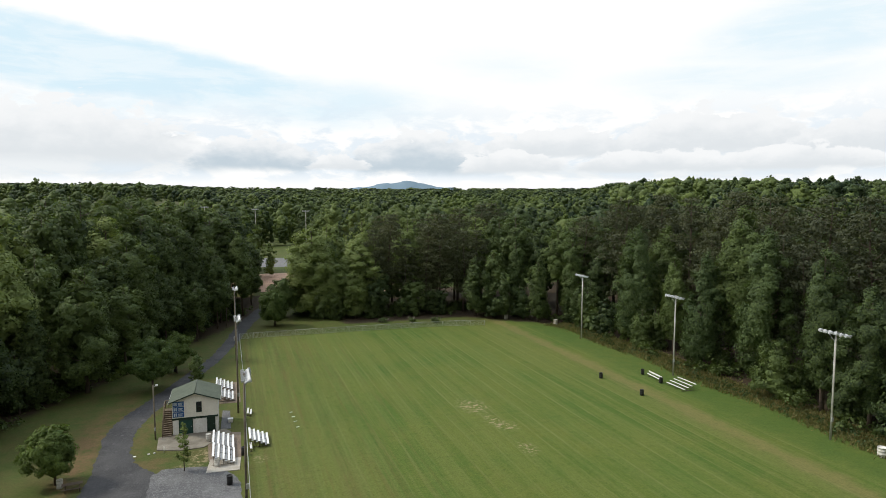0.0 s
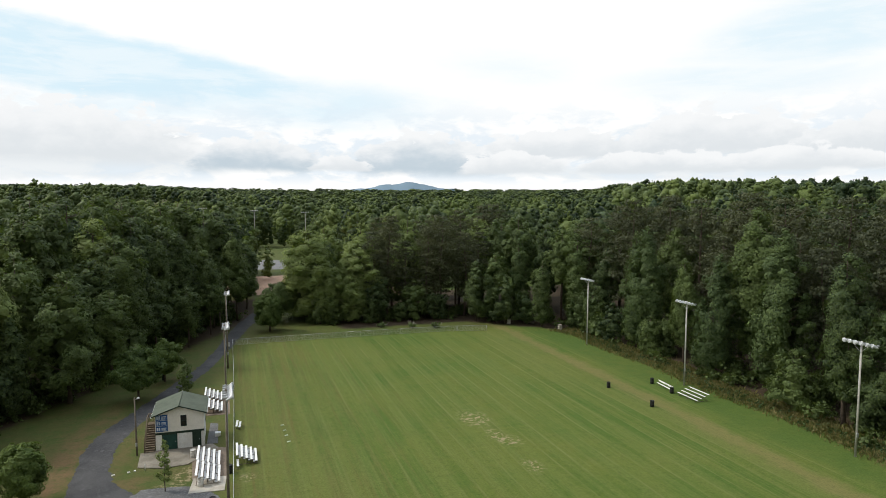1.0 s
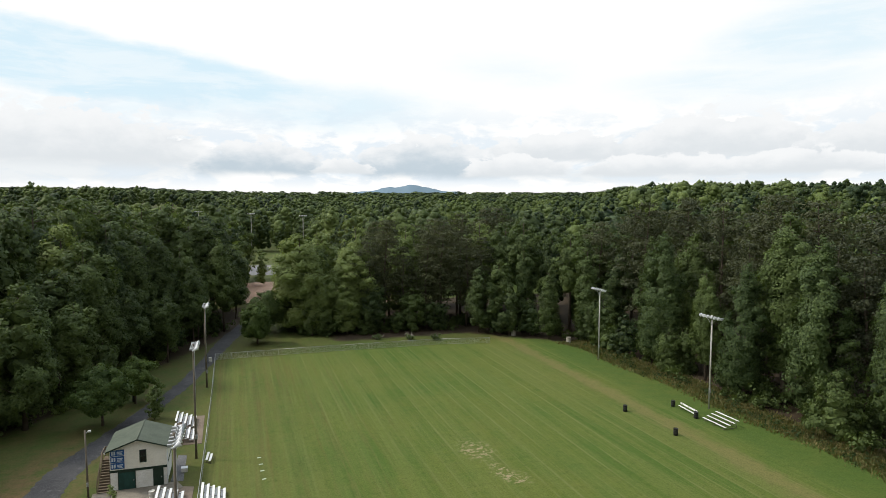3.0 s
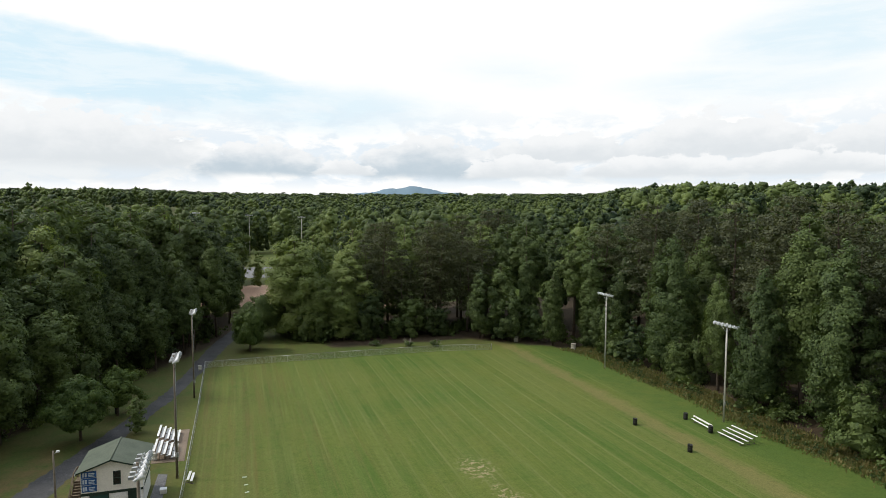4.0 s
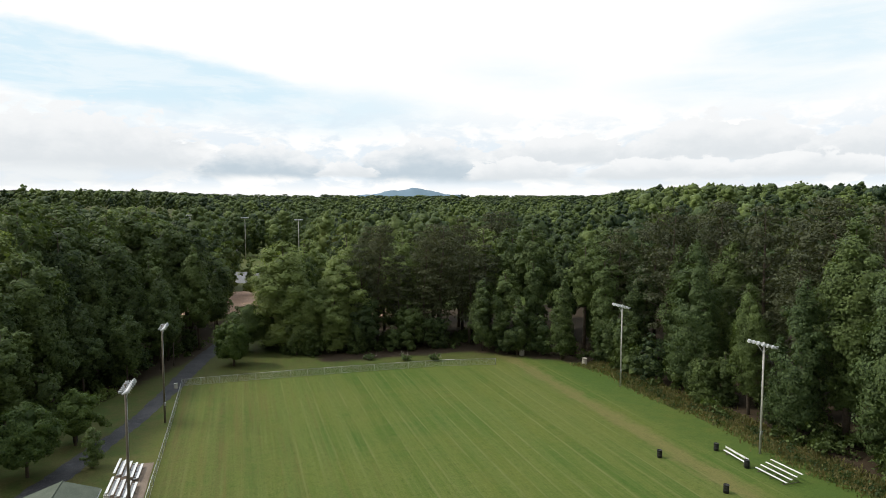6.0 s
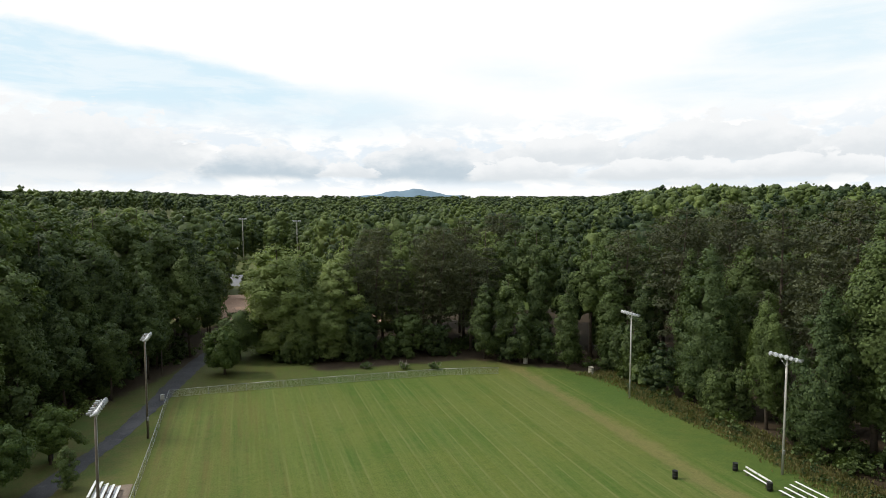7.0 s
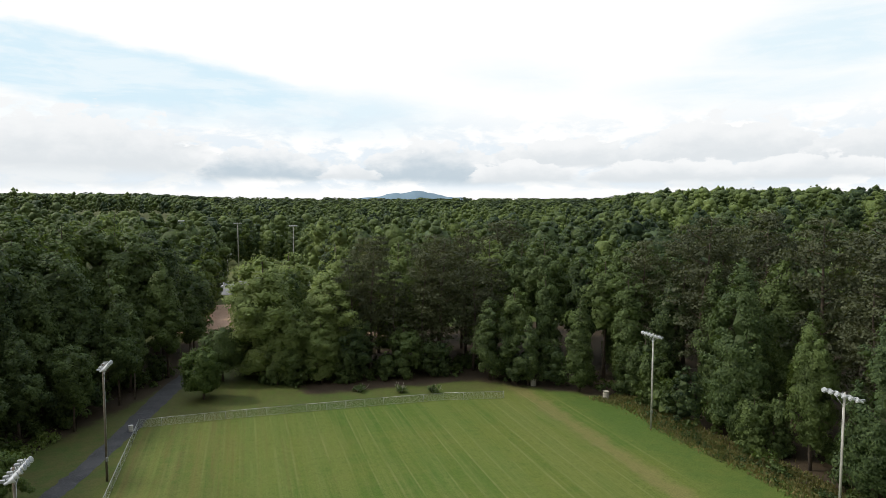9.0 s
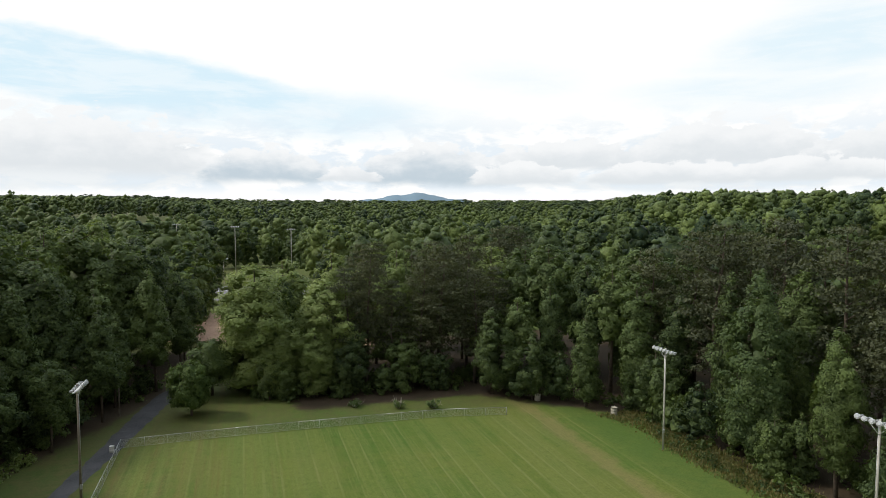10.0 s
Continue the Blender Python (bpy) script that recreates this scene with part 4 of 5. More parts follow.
def roof_material():
    m, N = material("green_shingle")
    n1, n2 = N.noise(N.pos, 0.8, 5, 0.65), N.noise(N.pos, 9.0, 3, 0.7)
    c = N.mix(N.ramp(n1, 0.3, 0.7), (0.066, 0.082, 0.060), (0.094, 0.110, 0.082))
    c = N.mix(N.ramp(n2, 0.4, 0.8, 0, 0.5), c, (0.14, 0.155, 0.12))
    finish(N, c, 0.9, 0, n2, 0.4, 0.02)
    return m


def wire_material():
    """Chain-link: diamonds of wire with open air between."""
    m, N = material("chain_link")
    s = N.add("ShaderNodeSeparateXYZ", {0: N.obj})
    u, v = s.outputs[0], s.outputs[2]

    def strand(w):
        f = N.math("FRACT", N.math("DIVIDE", w, 0.085))
        return N.math("GREATER_THAN", N.math("ABSOLUTE", N.math("SUBTRACT", f, 0.5)), 0.43)
    wire = N.math("MAXIMUM", strand(N.math("ADD", u, v)), strand(N.math("SUBTRACT", u, v)))
    steel = N.add("ShaderNodeBsdfPrincipled", {"Base Color": N.mix(N.noise(N.pos, 0.8), (0.46, 0.48, 0.46), (0.36, 0.38, 0.35)), "Roughness": 0.5, "Metallic": 0.3})
    clear = N.add("ShaderNodeBsdfTransparent")
    N.add("ShaderNodeOutputMaterial", {0: N.add("ShaderNodeMixShader", {0: wire, 1: clear.outputs[0], 2: steel.outputs[0]}).outputs[0]})
    return m


ROOF, WIRE = roof_material(), wire_material()

# ---------------- floodlight poles ----------------


def floodlight_pole(x, y, height, wood, lean, facing, label, group):
    """A tall pole with a crossarm of floodlights that face the field."""
    ob = thing("floodlight_pole", pose(x, y, 0, lean[0], lean[1], 0), label, "light pole", group)
    r = 0.125 if wood else 0.115
    mat = POLE_WOOD if wood else POLE_GREY
    part("pole", tubed([(0, 0, -0.4), (0, 0, height * 0.5), (0, 0, height + 0.35)], [r * 1.1, r * 0.92, r * 0.72], 12), mat, ob)
    part("crossarm", boxed(-0.06 + 0.16 * facing, 0.06 + 0.16 * facing, -2.05, 2.05, height - 0.12, height, 0.01), GALV, ob)
    part("brace", tube(tubed([(0.1 * facing, 0, height - 1.0), (0.16 * facing, 0.95, height - 0.1)], 0.025, 6), [(0.1 * facing, 0, height - 1.0), (0.16 * facing, -0.95, height - 0.1)], 0.025, 6), GALV, ob)
    part("junction_box", boxed(0.10 * facing - 0.14, 0.10 * facing + 0.14, -0.26, -0.10, 2.4, 2.9, 0.02), GALV, ob)
    part("conduit", tubed([(r * 0.95 * facing, 0.06, 0.0), (r * 0.8 * facing, 0.06, height - 0.3)], 0.03, 6), GALV, ob)
    for i in range(6):
        yy = -1.85 + 0.74 * i
        aim = Matrix.Translation((0.42 * facing, yy, height + 0.10)) @ Matrix.Rotation(radians((2.5 - i) * 9 * facing), 4, "Z") @ Matrix.Rotation(radians(facing * 68), 4, "Y")
        bm = lathe(bmesh.new(), [(0.08, -0.46), (0.095, -0.32), (0.11, -0.20), (0.16, -0.05), (0.235, 0.14), (0.25, 0.18)], 14)
        bm.transform(aim)
        lamp = part("floodlight", bm, LAMP_WHITE, ob)
        bm = lathe(bmesh.new(), [(0.225, 0.183), (0.13, 0.195), (0.03, 0.20)], 14)
        bm.transform(aim)
        part("lens", bm, LENS, lamp)
        part("bracket", boxed(0.16 * facing - 0.03, 0.16 * facing + 0.03, yy - 0.10, yy + 0.10, height, height + 0.24), GALV, lamp)
        part("ballast_box", boxed(-0.12 * facing - 0.17, -0.12 * facing + 0.17, yy - 0.10, yy + 0.10, height + 0.0, height + 0.20, 0.02), GALV, lamp)
    return ob


for y, lean in ((25.5, (0, 0)), (55.9, (0, 0.4)), (86.2, (0, 0.4)), (116.4, (0, 0.3))):
    floodlight_pole(69.8, y, 13.4, False, lean, -1, "tall pale floodlight pole with six lamps on a crossarm", "floodlights round the field")
for x, y, lean in ((0.1, 59.2, (0, 0.2)), (-0.3, 89.5, (-0.6, 0.0)), (-0.3, 120.0, (-0.6, -0.2))):
    floodlight_pole(x, y, 13.3, True, lean, 1, "tall brown wooden floodlight pole with white lamps", "floodlights round the field")

for x, y, h in ((-14.3, 388.0, 23.8), (13.1, 386.0, 22.4), (38.4, 355.0, 21.9), (47.8, 346.0, 21.0)):
    ob = thing("floodlight_pole", pose(x, y, float(ground_z(x, y))), "distant grey floodlight pole above the woods", "light pole", "far floodlights")
    part("pole", tubed([(0, 0, -0.4), (0, 0, h)], [0.24, 0.15], 8), POLE_GREY, ob)
    part("crossarm", boxed(-1.9, 1.9, -0.07, 0.07, h - 0.15, h), GALV, ob)
    for i in range(5):
        part("floodlight", lathe(bmesh.new(), [(0.18, 0.0), (0.34, 0.30), (0.30, 0.5)], 8, (-1.7 + 0.85 * i, 0, h - 0.05)), LAMP_WHITE, ob)
ob = thing("lot_lamp", pose(8.9, 331.0, 0), "grey lamp post with a cluster of heads beside the parking lot", "lamp post")
part("pole", tubed([(0, 0, -0.3), (0, 0, 10.6)], [0.16, 0.11], 8), POLE_GREY, ob)
part("crossarm", boxed(-1.6, 1.6, -0.06, 0.06, 10.5, 10.64), GALV, ob)
for i in range(4):
    part("lamp_head", lathe(bmesh.new(), [(0.22, 0.0), (0.38, 0.3), (0.25, 0.5)], 8, (-1.5 + i, 0, 10.6)), LAMP_WHITE, ob)

# ---------------- chain-link fences ----------------


def fence(name, path, height, gap, label, gate=None):
    """Posts, rails and wire along a line on the ground."""
    ob = thing(name, pose(path[0][0], path[0][1], 0), label, "fence")
    o = Vector((path[0][0], path[0][1], 0))
    pts = [Vector((x, y, 0)) - o for x, y in path]
    for a, b in zip(pts, pts[1:]):
        n = max(1, round((b - a).length / gap))
        for i in range(n + 1):
            if i == n and b != pts[-1]:
                continue
            p = a.lerp(b, i / n)
            end = (i == 0 and a == pts[0]) or (i == n)
            bm = tubed([p + Vector((0, 0, -0.1)), p + Vector((0, 0, height + (0.06 if end else 0.0)))], 0.045 if end else 0.032, 8)
            part("post", bm, GALV, ob)
        part("top_rail", tubed([a + Vector((0, 0, height)), b + Vector((0, 0, height))], 0.030, 8), GALV, ob)
        part("bottom_wire", tubed([a + Vector((0, 0, 0.06)), b + Vector((0, 0, 0.06))], 0.012, 6), GALV, ob)
        run = (b - a).length
        me = mesh_from("wire_mesh", [(0, 0.012, 0.05), (run, 0.012, 0.05), (run, 0.012, height), (0, 0.012, height), (0, -0.012, 0.05), (run, -0.012, 0.05), (run, -0.012, height), (0, -0.012, height)], [(0, 1, 2, 3)], WIRE)
        w = new("wire_mesh", me)
        w.parent = ob
        w.matrix_local = Matrix.Translation(a) @ Matrix.Rotation(math.atan2(b.y - a.y, b.x - a.x), 4, "Z")
    return ob


fence("side_fence", [(0.45, 30.0), (0.5, 66.5), (0.62, 90.0), (0.66, 114.0), (0.5, 138.5)], 1.2, 2.9, "low galvanised chain-link fence along the touchline")
fence("end_fence", [(0.5, 138.5), (12.2, 138.9), (24.0, 138.9), (36.0, 138.7), (45.8, 138.3), (55.6, 136.3)], 1.2, 2.9, "low galvanised chain-link fence behind the end of the field")

# ---------------- bleachers and benches ----------------


def bleacher(m, rows, length, label, feet=True, rise=0.22, run=0.56, first=0.43):
    """Rows of planks on angle frames; the rows climb towards local -x."""
    ob = thing("bleacher", m, label, "bleachers", "bleachers round the field")
    h = length / 2
    for i in range(rows):
        x, z = -i * run, first + i * rise
        part("seat_plank", boxed(x - 0.125, x + 0.125, -h, h, z - 0.045, z, 0.008), PLANK, ob)
        if feet and i:
            part("foot_plank", boxed(x + run * 0.5 - 0.11, x + run * 0.5 + 0.11, -h, h, z - rise - 0.13, z - rise - 0.09, 0.008), FOOT, ob, "duller grey footboard")
    for s in (-0.8, 0.0, 0.8):
        y = s * h
        part("runner", tubed([(0.25, y, 0.03), (-(rows - 1) * run - 0.15, y, 0.03)], 0.03, 6), STEEL_DARK, ob)
        part("stringer", tubed([(0.1, y, first - 0.2), (-(rows - 1) * run - 0.05, y, first + (rows - 1) * rise - 0.2)], 0.028, 6), STEEL_DARK, ob)
        for i in range(rows):
            part("upright", tubed([(-i * run, y, 0.03), (-i * run, y, first + i * rise - 0.045)], 0.024, 6), STEEL_DARK, ob)
    a, b = (-(rows - 1) * run, -0.8 * h, first + (rows - 1) * rise - 0.15), (-(rows - 1) * run, 0.8 * h, 0.1)
    part("cross_brace", tubed([a, b], 0.018, 6), STEEL_DARK, ob)
    return ob


HOME = "five-row aluminium bleacher with bright seat planks on the spectators' side"
bleacher(pose(-1.05, 77.6, 0.05), 5, 4.3, HOME)
bleacher(pose(-0.98, 73.2, 0.05), 5, 4.3, HOME)
bleacher(pose(-1.12, 102.2, 0.04), 5, 4.2, HOME)
bleacher(pose(-1.02, 97.0, 0.04), 5, 4.2, HOME)
bleacher(pose(3.0, 77.4, 0.0), 5, 3.9, "small aluminium bleacher standing on the grass inside the fence", True, 0.22, 0.52, 0.42)
bleacher(pose(65.6, 80.2, 0.0, 0, 0, 180), 4, 4.4, "four-row aluminium bleacher at the wood's edge", False, 0.22, 0.70, 0.42)


def bench(m, length, label, back=False):
    ob = thing("bench", m, label, "bench")
    h = length / 2
    part("seat_plank", boxed(-0.13, 0.13, -h, h, 0.40, 0.45, 0.008), PLANK, ob)
    if back:
        part("back_plank", boxed(0.20, 0.24, -h, h - 2.0, 0.68, 0.92, 0.008), PLANK, ob)
        part("back_plank", boxed(0.20, 0.24, h - 1.92, h, 0.68, 0.92, 0.008), PLANK, ob)
    for s in (-0.75, 0.75):
        y = s * h
        part("leg", tubed([(0, y, -0.02), (0, y, 0.40)], 0.035, 6), STEEL_DARK, ob)
        part("foot", boxed(-0.22, 0.22, y - 0.04, y + 0.04, 0.0, 0.05), STEEL_DARK, ob)
        if back:
            part("back_post", tubed([(0.05, y, 0.38), (0.21, y, 0.90)], 0.025, 6), STEEL_DARK, ob)
    return ob


bench(pose(0.98, 75.4, 0), 2.0, "short white plank bench beside the fence")
bench(pose(0.98, 88.8, 0, 0, 0, -4), 2.4, "short white plank bench beside the fence")
bench(pose(1.35, 88.3, 0, 0, 0, -4), 2.2, "short white plank bench beside the fence")
bench(pose(65.6, 85.6, 0, 0, 0, -5), 4.2, "white team bench with a plank backrest facing the field", True)

# ---------------- bins, drums and slabs ----------------


def drum(x, y, mat, label, h=0.9, r=0.30, lid=None, z=0.0, name="trash_can"):
    ob = thing(name, pose(x, y, z, random.uniform(-1.5, 1.5), random.uniform(-1.5, 1.5), random.uniform(0, 360)), label, "trash can")
    part("body", lathe(bmesh.new(), [(r * 0.94, 0.0), (r, 0.03), (r * 0.985, h * 0.32), (r * 1.03, h * 0.335), (r * 0.985, h * 0.35), (r * 0.985, h * 0.65), (r * 1.03, h * 0.665), (r * 0.985, h * 0.68), (r, h - 0.03), (r * 1.04, h - 0.02), (r * 1.04, h), (r * 0.93, h), (r * 0.92, h - 0.10)], 18), mat, ob)
    part("liner", lathe(bmesh.new(), [(r * 0.90, h - 0.14), (r * 0.4, h - 0.12)], 18), lid or BLACK, ob, "dark opening")
    return ob


BIN = "black plastic trash can standing on the grass"
for x, y in ((57.5, 88.9), (58.3, 78.7), (65.5, 88.7), (65.2, 83.3)):
    drum(x, y, BLACK, BIN, 0.92, 0.30)
drum(-1.45, 66.0, BLACK, "black trash can on the gravel yard", 0.98, 0.31, z=0.05)
drum(0.12, 73.8, BLACK, "black trash can against the fence", 0.95, 0.30)
drum(-10.4, 115.5, BLACK, "dark trash can under the roadside trees", 0.92, 0.3)
drum(-3.95, 79.5, WHITE_DRUM, "white painted drum with a dark opening beside the bleachers", 0.9, 0.30, z=0.1)
drum(-2.8, 71.2, WHITE_DRUM, "white painted drum at the foot of the bleachers", 0.9, 0.32, z=0.08)
drum(-3.3, 95.6, WHITE_DRUM, "white painted drum beside the bleachers", 0.9, 0.31)
drum(-0.35, 137.2, WHITE_DRUM, "white painted drum at the corner of the fence", 0.9, 0.31)
drum(-18.3, 70.7, WHITE_DRUM, "white painted drum under the young tree", 0.9, 0.31)
drum(70.9, 50.0, WHITE_DRUM, "grey concrete drum at the wood's edge", 1.15, 0.5)
drum(71.4, 131.0, CONCRETE, "grey concrete drum at the wood's edge", 1.35, 0.50)
drum(63.5, 141.8, CONCRETE, "grey concrete drum at the wood's edge", 1.1, 0.50)


def slab(name, corners, h, mat, label, category="slab"):
    """A low slab with slightly worn corners."""
    bm = bmesh.new()
    f = bm.faces.new([bm.verts.new((x, y, h)) for x, y in corners])
    got = bmesh.ops.extrude_face_region(bm, geom=[f])
    bmesh.ops.translate(bm, verts=[v for v in got["geom"] if isinstance(v, bmesh.types.BMVert)], vec=(0, 0, -h - 0.1))
    bmesh.ops.recalc_face_normals(bm, faces=bm.faces)
    bmesh.ops.bevel(bm, geom=list(bm.edges), offset=0.02, segments=1, affect="EDGES")
    return tagged(part(name, bm, mat), label, category, kind="structure")


slab("pavement_apron", [(-9.95, 82.6), (-9.75, 78.3), (-7.0, 77.3), (-4.4, 77.6), (-1.2, 81.8), (-1.9, 83.3), (-8.2, 83.3)], 0.10, APRON, "stained concrete apron before the concession house")
slab("pavement_pad", [(-3.95, 69.7), (-0.4, 69.5), (-0.2, 73.0), (-3.6, 73.4)], 0.085, CONCRETE, "pale concrete pad under the bleachers")
slab("pavement_earth", [(-3.75, 73.2), (-0.15, 73.0), (-0.1, 81.5), (-1.4, 82.0), (-4.0, 78.2)], 0.055, EARTH, "bare brown earth under the bleachers", "earth")
slab("pavement_earth_far", [(-3.6, 94.5), (0.1, 94.3), (0.0, 105.4), (-3.7, 105.6)], 0.045, EARTH, "bare brown earth under the bleachers", "earth")
# a thin grey strip on the ground along the house's right wall
slab("pavement_patch", [(-2.6, 83.6), (-1.3, 83.4), (-1.4, 90.8), (-2.4, 91.2)], 0.03, GRAVEL, "grey strip beside the house", "gravel")
ob = thing("utility_box", pose(-1.35, 86.0, 0), "small white utility box on the grass", "utility box")
part("body", boxed(-0.32, 0.32, -0.3, 0.3, 0.0, 0.45, 0.03), WHITE_DRUM, ob)
part("lid", boxed(-0.35, 0.35, -0.33, 0.33, 0.45, 0.50, 0.01), LAMP_WHITE, ob)

# ---------------- the concession house ----------------


def gable(bm, x0, x1, y0, y1, z0, eave, ridge):
    xm = (x0 + x1) / 2
    ring = [(x0, z0), (x1, z0), (x1, eave), (xm, ridge), (x0, eave)]
    a = [bm.verts.new((x, y0, z)) for x, z in ring]
    b = [bm.verts.new((x, y1, z)) for x, z in ring]
    bm.faces.new(a)
    bm.faces.new(b[::-1])
    for i in range(5):
        bm.faces.new((a[i], b[i], b[(i + 1) % 5], a[(i + 1) % 5]))
    bmesh.ops.recalc_face_normals(bm, faces=bm.faces)
    return bm


HX0, HX1, HY0, HY1 = -8.3, -2.85, 82.9, 88.5
house = thing("concession_house", pose(0, 0, 0), "small two-storey concession house, white block below and cream siding above", "house")
part("lower_wall", boxed(HX0 + 0.02, HX1 - 0.02, HY0 + 0.02, HY1 - 0.02, -0.1, 2.12), WHITE_BLOCK, house, "white painted concrete block")
part("upper_wall", gable(bmesh.new(), HX0, HX1, HY0, HY1, 2.12, 4.36, 5.30), SIDING, house, "cream siding")
part("band", boxed(HX0 - 0.04, HX1 + 0.04, HY0 - 0.05, HY1 + 0.04, 1.98, 2.22, 0.01), DARK_GREEN, house, "dark green trim")
xm = (HX0 + HX1) / 2
for s, x_e in ((-1, HX0 - 0.38), (1, HX1 + 0.38)):
    bm = bmesh.new()
    drop = 4.36 - 0.38 * (0.94 / 2.725)
    ring = [(xm, 5.32), (x_e, drop + 0.02), (x_e, drop + 0.12), (xm, 5.44)]
    a = [bm.verts.new((x, HY0 - 0.38, z)) for x, z in ring]
    b = [bm.verts.new((x, HY1 + 0.35, z)) for x, z in ring]
    bm.faces.new(a)
    bm.faces.new(b[::-1])
    for i in range(4):
        bm.faces.new((a[i], b[i], b[(i + 1) % 4], a[(i + 1) % 4]))
    bmesh.ops.recalc_face_normals(bm, faces=bm.faces)
    slope = part("roof", bm, ROOF, house, "faded green shingle roof")
    L = math.hypot(x_e - xm, 5.44 - drop - 0.12)
    for i in range(9):            # shingle courses
        q0, q1 = i / 9, (i + 1.06) / 9
        X0, X1 = xm + (x_e - xm) * q0, xm + (x_e - xm) * min(q1, 1.01)
        Z0, Z1 = 5.445 + (drop + 0.12 - 5.44) * q0, 5.449 + (drop + 0.12 - 5.44) * min(q1, 1.01)
        bm = bmesh.new()
        v = [bm.verts.new(p) for p in ((X0, HY0 - 0.40, Z0), (X0, HY1 + 0.37, Z0), (X1, HY1 + 0.37, Z1 + 0.004), (X1, HY0 - 0.40, Z1 + 0.004), (X1, HY1 + 0.37, Z1 - 0.004), (X1, HY0 - 0.40, Z1 - 0.004))]
        bm.faces.new(v[:4])
        bm.faces.new((v[3], v[2], v[4], v[5]))
        bmesh.ops.recalc_face_normals(bm, faces=bm.faces)
        part("shingle_course", bm, ROOF, slope)
    q = [(xm, 5.30), (x_e, drop), (x_e, drop + 0.13), (xm, 5.43)]
    for y in (HY0 - 0.41, HY1 + 0.37):
        bm = bmesh.new()
        a = [bm.verts.new((x, y, z)) for x, z in q]
        b = [bm.verts.new((x, y + 0.025, z)) for x, z in q]
        bm.faces.new(a)
        bm.faces.new(b[::-1])
        for i in range(4):
            bm.faces.new((a[i], b[i], b[(i + 1) % 4], a[(i + 1) % 4]))
        bmesh.ops.recalc_face_normals(bm, faces=bm.faces)
        part("barge_board", bm, DARK_GREEN, house, "dark green barge board")
    part("gutter", boxed(x_e - 0.06, x_e + 0.06, HY0 - 0.38, HY1 + 0.35, drop - 0.06, drop + 0.05, 0.01), LAMP_WHITE, house)
part("ridge_cap", tubed([(xm, HY0 - 0.40, 5.45), (xm, HY1 + 0.37, 5.45)], 0.06, 6), ROOF, house)
part("downspout", tubed([(HX1 + 0.10, HY0 - 0.06, 4.2), (HX1 + 0.10, HY0 - 0.06, 2.3), (HX1 + 0.06, HY0 - 0.08, 0.2)], 0.05, 8), LAMP_WHITE, house)
# siding courses on the front
for i in range(16):
    z = 2.26 + i * 0.19
    half = (HX1 - HX0) / 2 if z < 4.3 else max(0.0, (5.22 - z) / 0.92 * (HX1 - HX0) / 2)
    if half > 0.3:
        bm = bmesh.new()
        v = [bm.verts.new(p) for p in ((xm - half, HY0 - 0.004, z + 0.18), (xm + half, HY0 - 0.004, z + 0.18), (xm + half, HY0 - 0.020, z), (xm - half, HY0 - 0.020, z), (xm - half, HY0 - 0.001, z), (xm + half, HY0 - 0.001, z))]
        bm.faces.new((v[0], v[3], v[2], v[1]))
        bm.faces.new((v[3], v[4], v[5], v[2]))
        part("siding_board", bm, SIDING, house)
# window
win = part("window", boxed(-5.46, -4.78, HY0 - 0.045, HY0 + 0.05, 2.78, 4.16, 0.01), DARK_GREEN, house, "dark window with a brown frame")
part("pane", boxed(-5.38, -4.86, HY0 - 0.055, HY0 - 0.03, 2.88, 4.08), GLASS_DARK, win)
part("sill", boxed(-5.52, -4.72, HY0 - 0.10, HY0 - 0.02, 2.72, 2.79, 0.008), SIDING, win)
part("mullion", boxed(-5.38, -4.86, HY0 - 0.065, HY0 - 0.05, 3.44, 3.50), DARK_GREEN, win)


def door(x0, x1, mat, label):
    d = part("door", boxed(x0, x1, HY0 - 0.05, HY0 + 0.03, 0.02, 1.97, 0.01), mat, house, label)
    part("door_frame", box(box(boxed(x0 - 0.07, x0, HY0 - 0.07, HY0 + 0.02, 0.0, 1.98), x1, x1 + 0.07, HY0 - 0.07, HY0 + 0.02, 0.0, 1.98), x0, x1, HY0 - 0.07, HY0 + 0.02, 1.92, 1.98), DARK_GREEN, d)
    part("door_handle", boxed(x1 - 0.14, x1 - 0.08, HY0 - 0.10, HY0 - 0.05, 0.95, 1.08, 0.01), GALV, d)


door(-7.5, -5.95, GREEN_PAINT, "wide teal-green roll-up door")
door(-4.12, -3.25, DARK_GREEN, "dark green door")
# three blue sign boards with white print that cannot be read
for z0, z1 in ((3.75, 4.38), (3.06, 3.70), (2.36, 3.01)):
    sg = part("sign_board", boxed(-8.22, -6.9, HY0 - 0.06, HY0 - 0.022, z0, z1, 0.006), BLUE_SIGN, house, "blue sign board with white print")
    for x, w, zz, hh in ((-8.12, 0.16, 0.12, 0.40), (-7.90, 0.16, 0.12, 0.40), (-7.60, 0.55, 0.36, 0.10), (-7.60, 0.48, 0.22, 0.08), (-7.60, 0.55, 0.10, 0.06)):
        part("print_bar", boxed(x, x + w, HY0 - 0.066, HY0 - 0.06, z0 + zz, z0 + zz + hh), WHITE_PRINT, sg)
# block joints below
for i in range(1, 10):
    part("block_course", boxed(-5.80, -4.25, HY0 - 0.010 - 0.002 * (i % 2), HY0 + 0.02, 0.02 + (i - 1) * 0.216, 0.205 + (i - 1) * 0.216), WHITE_BLOCK, house)
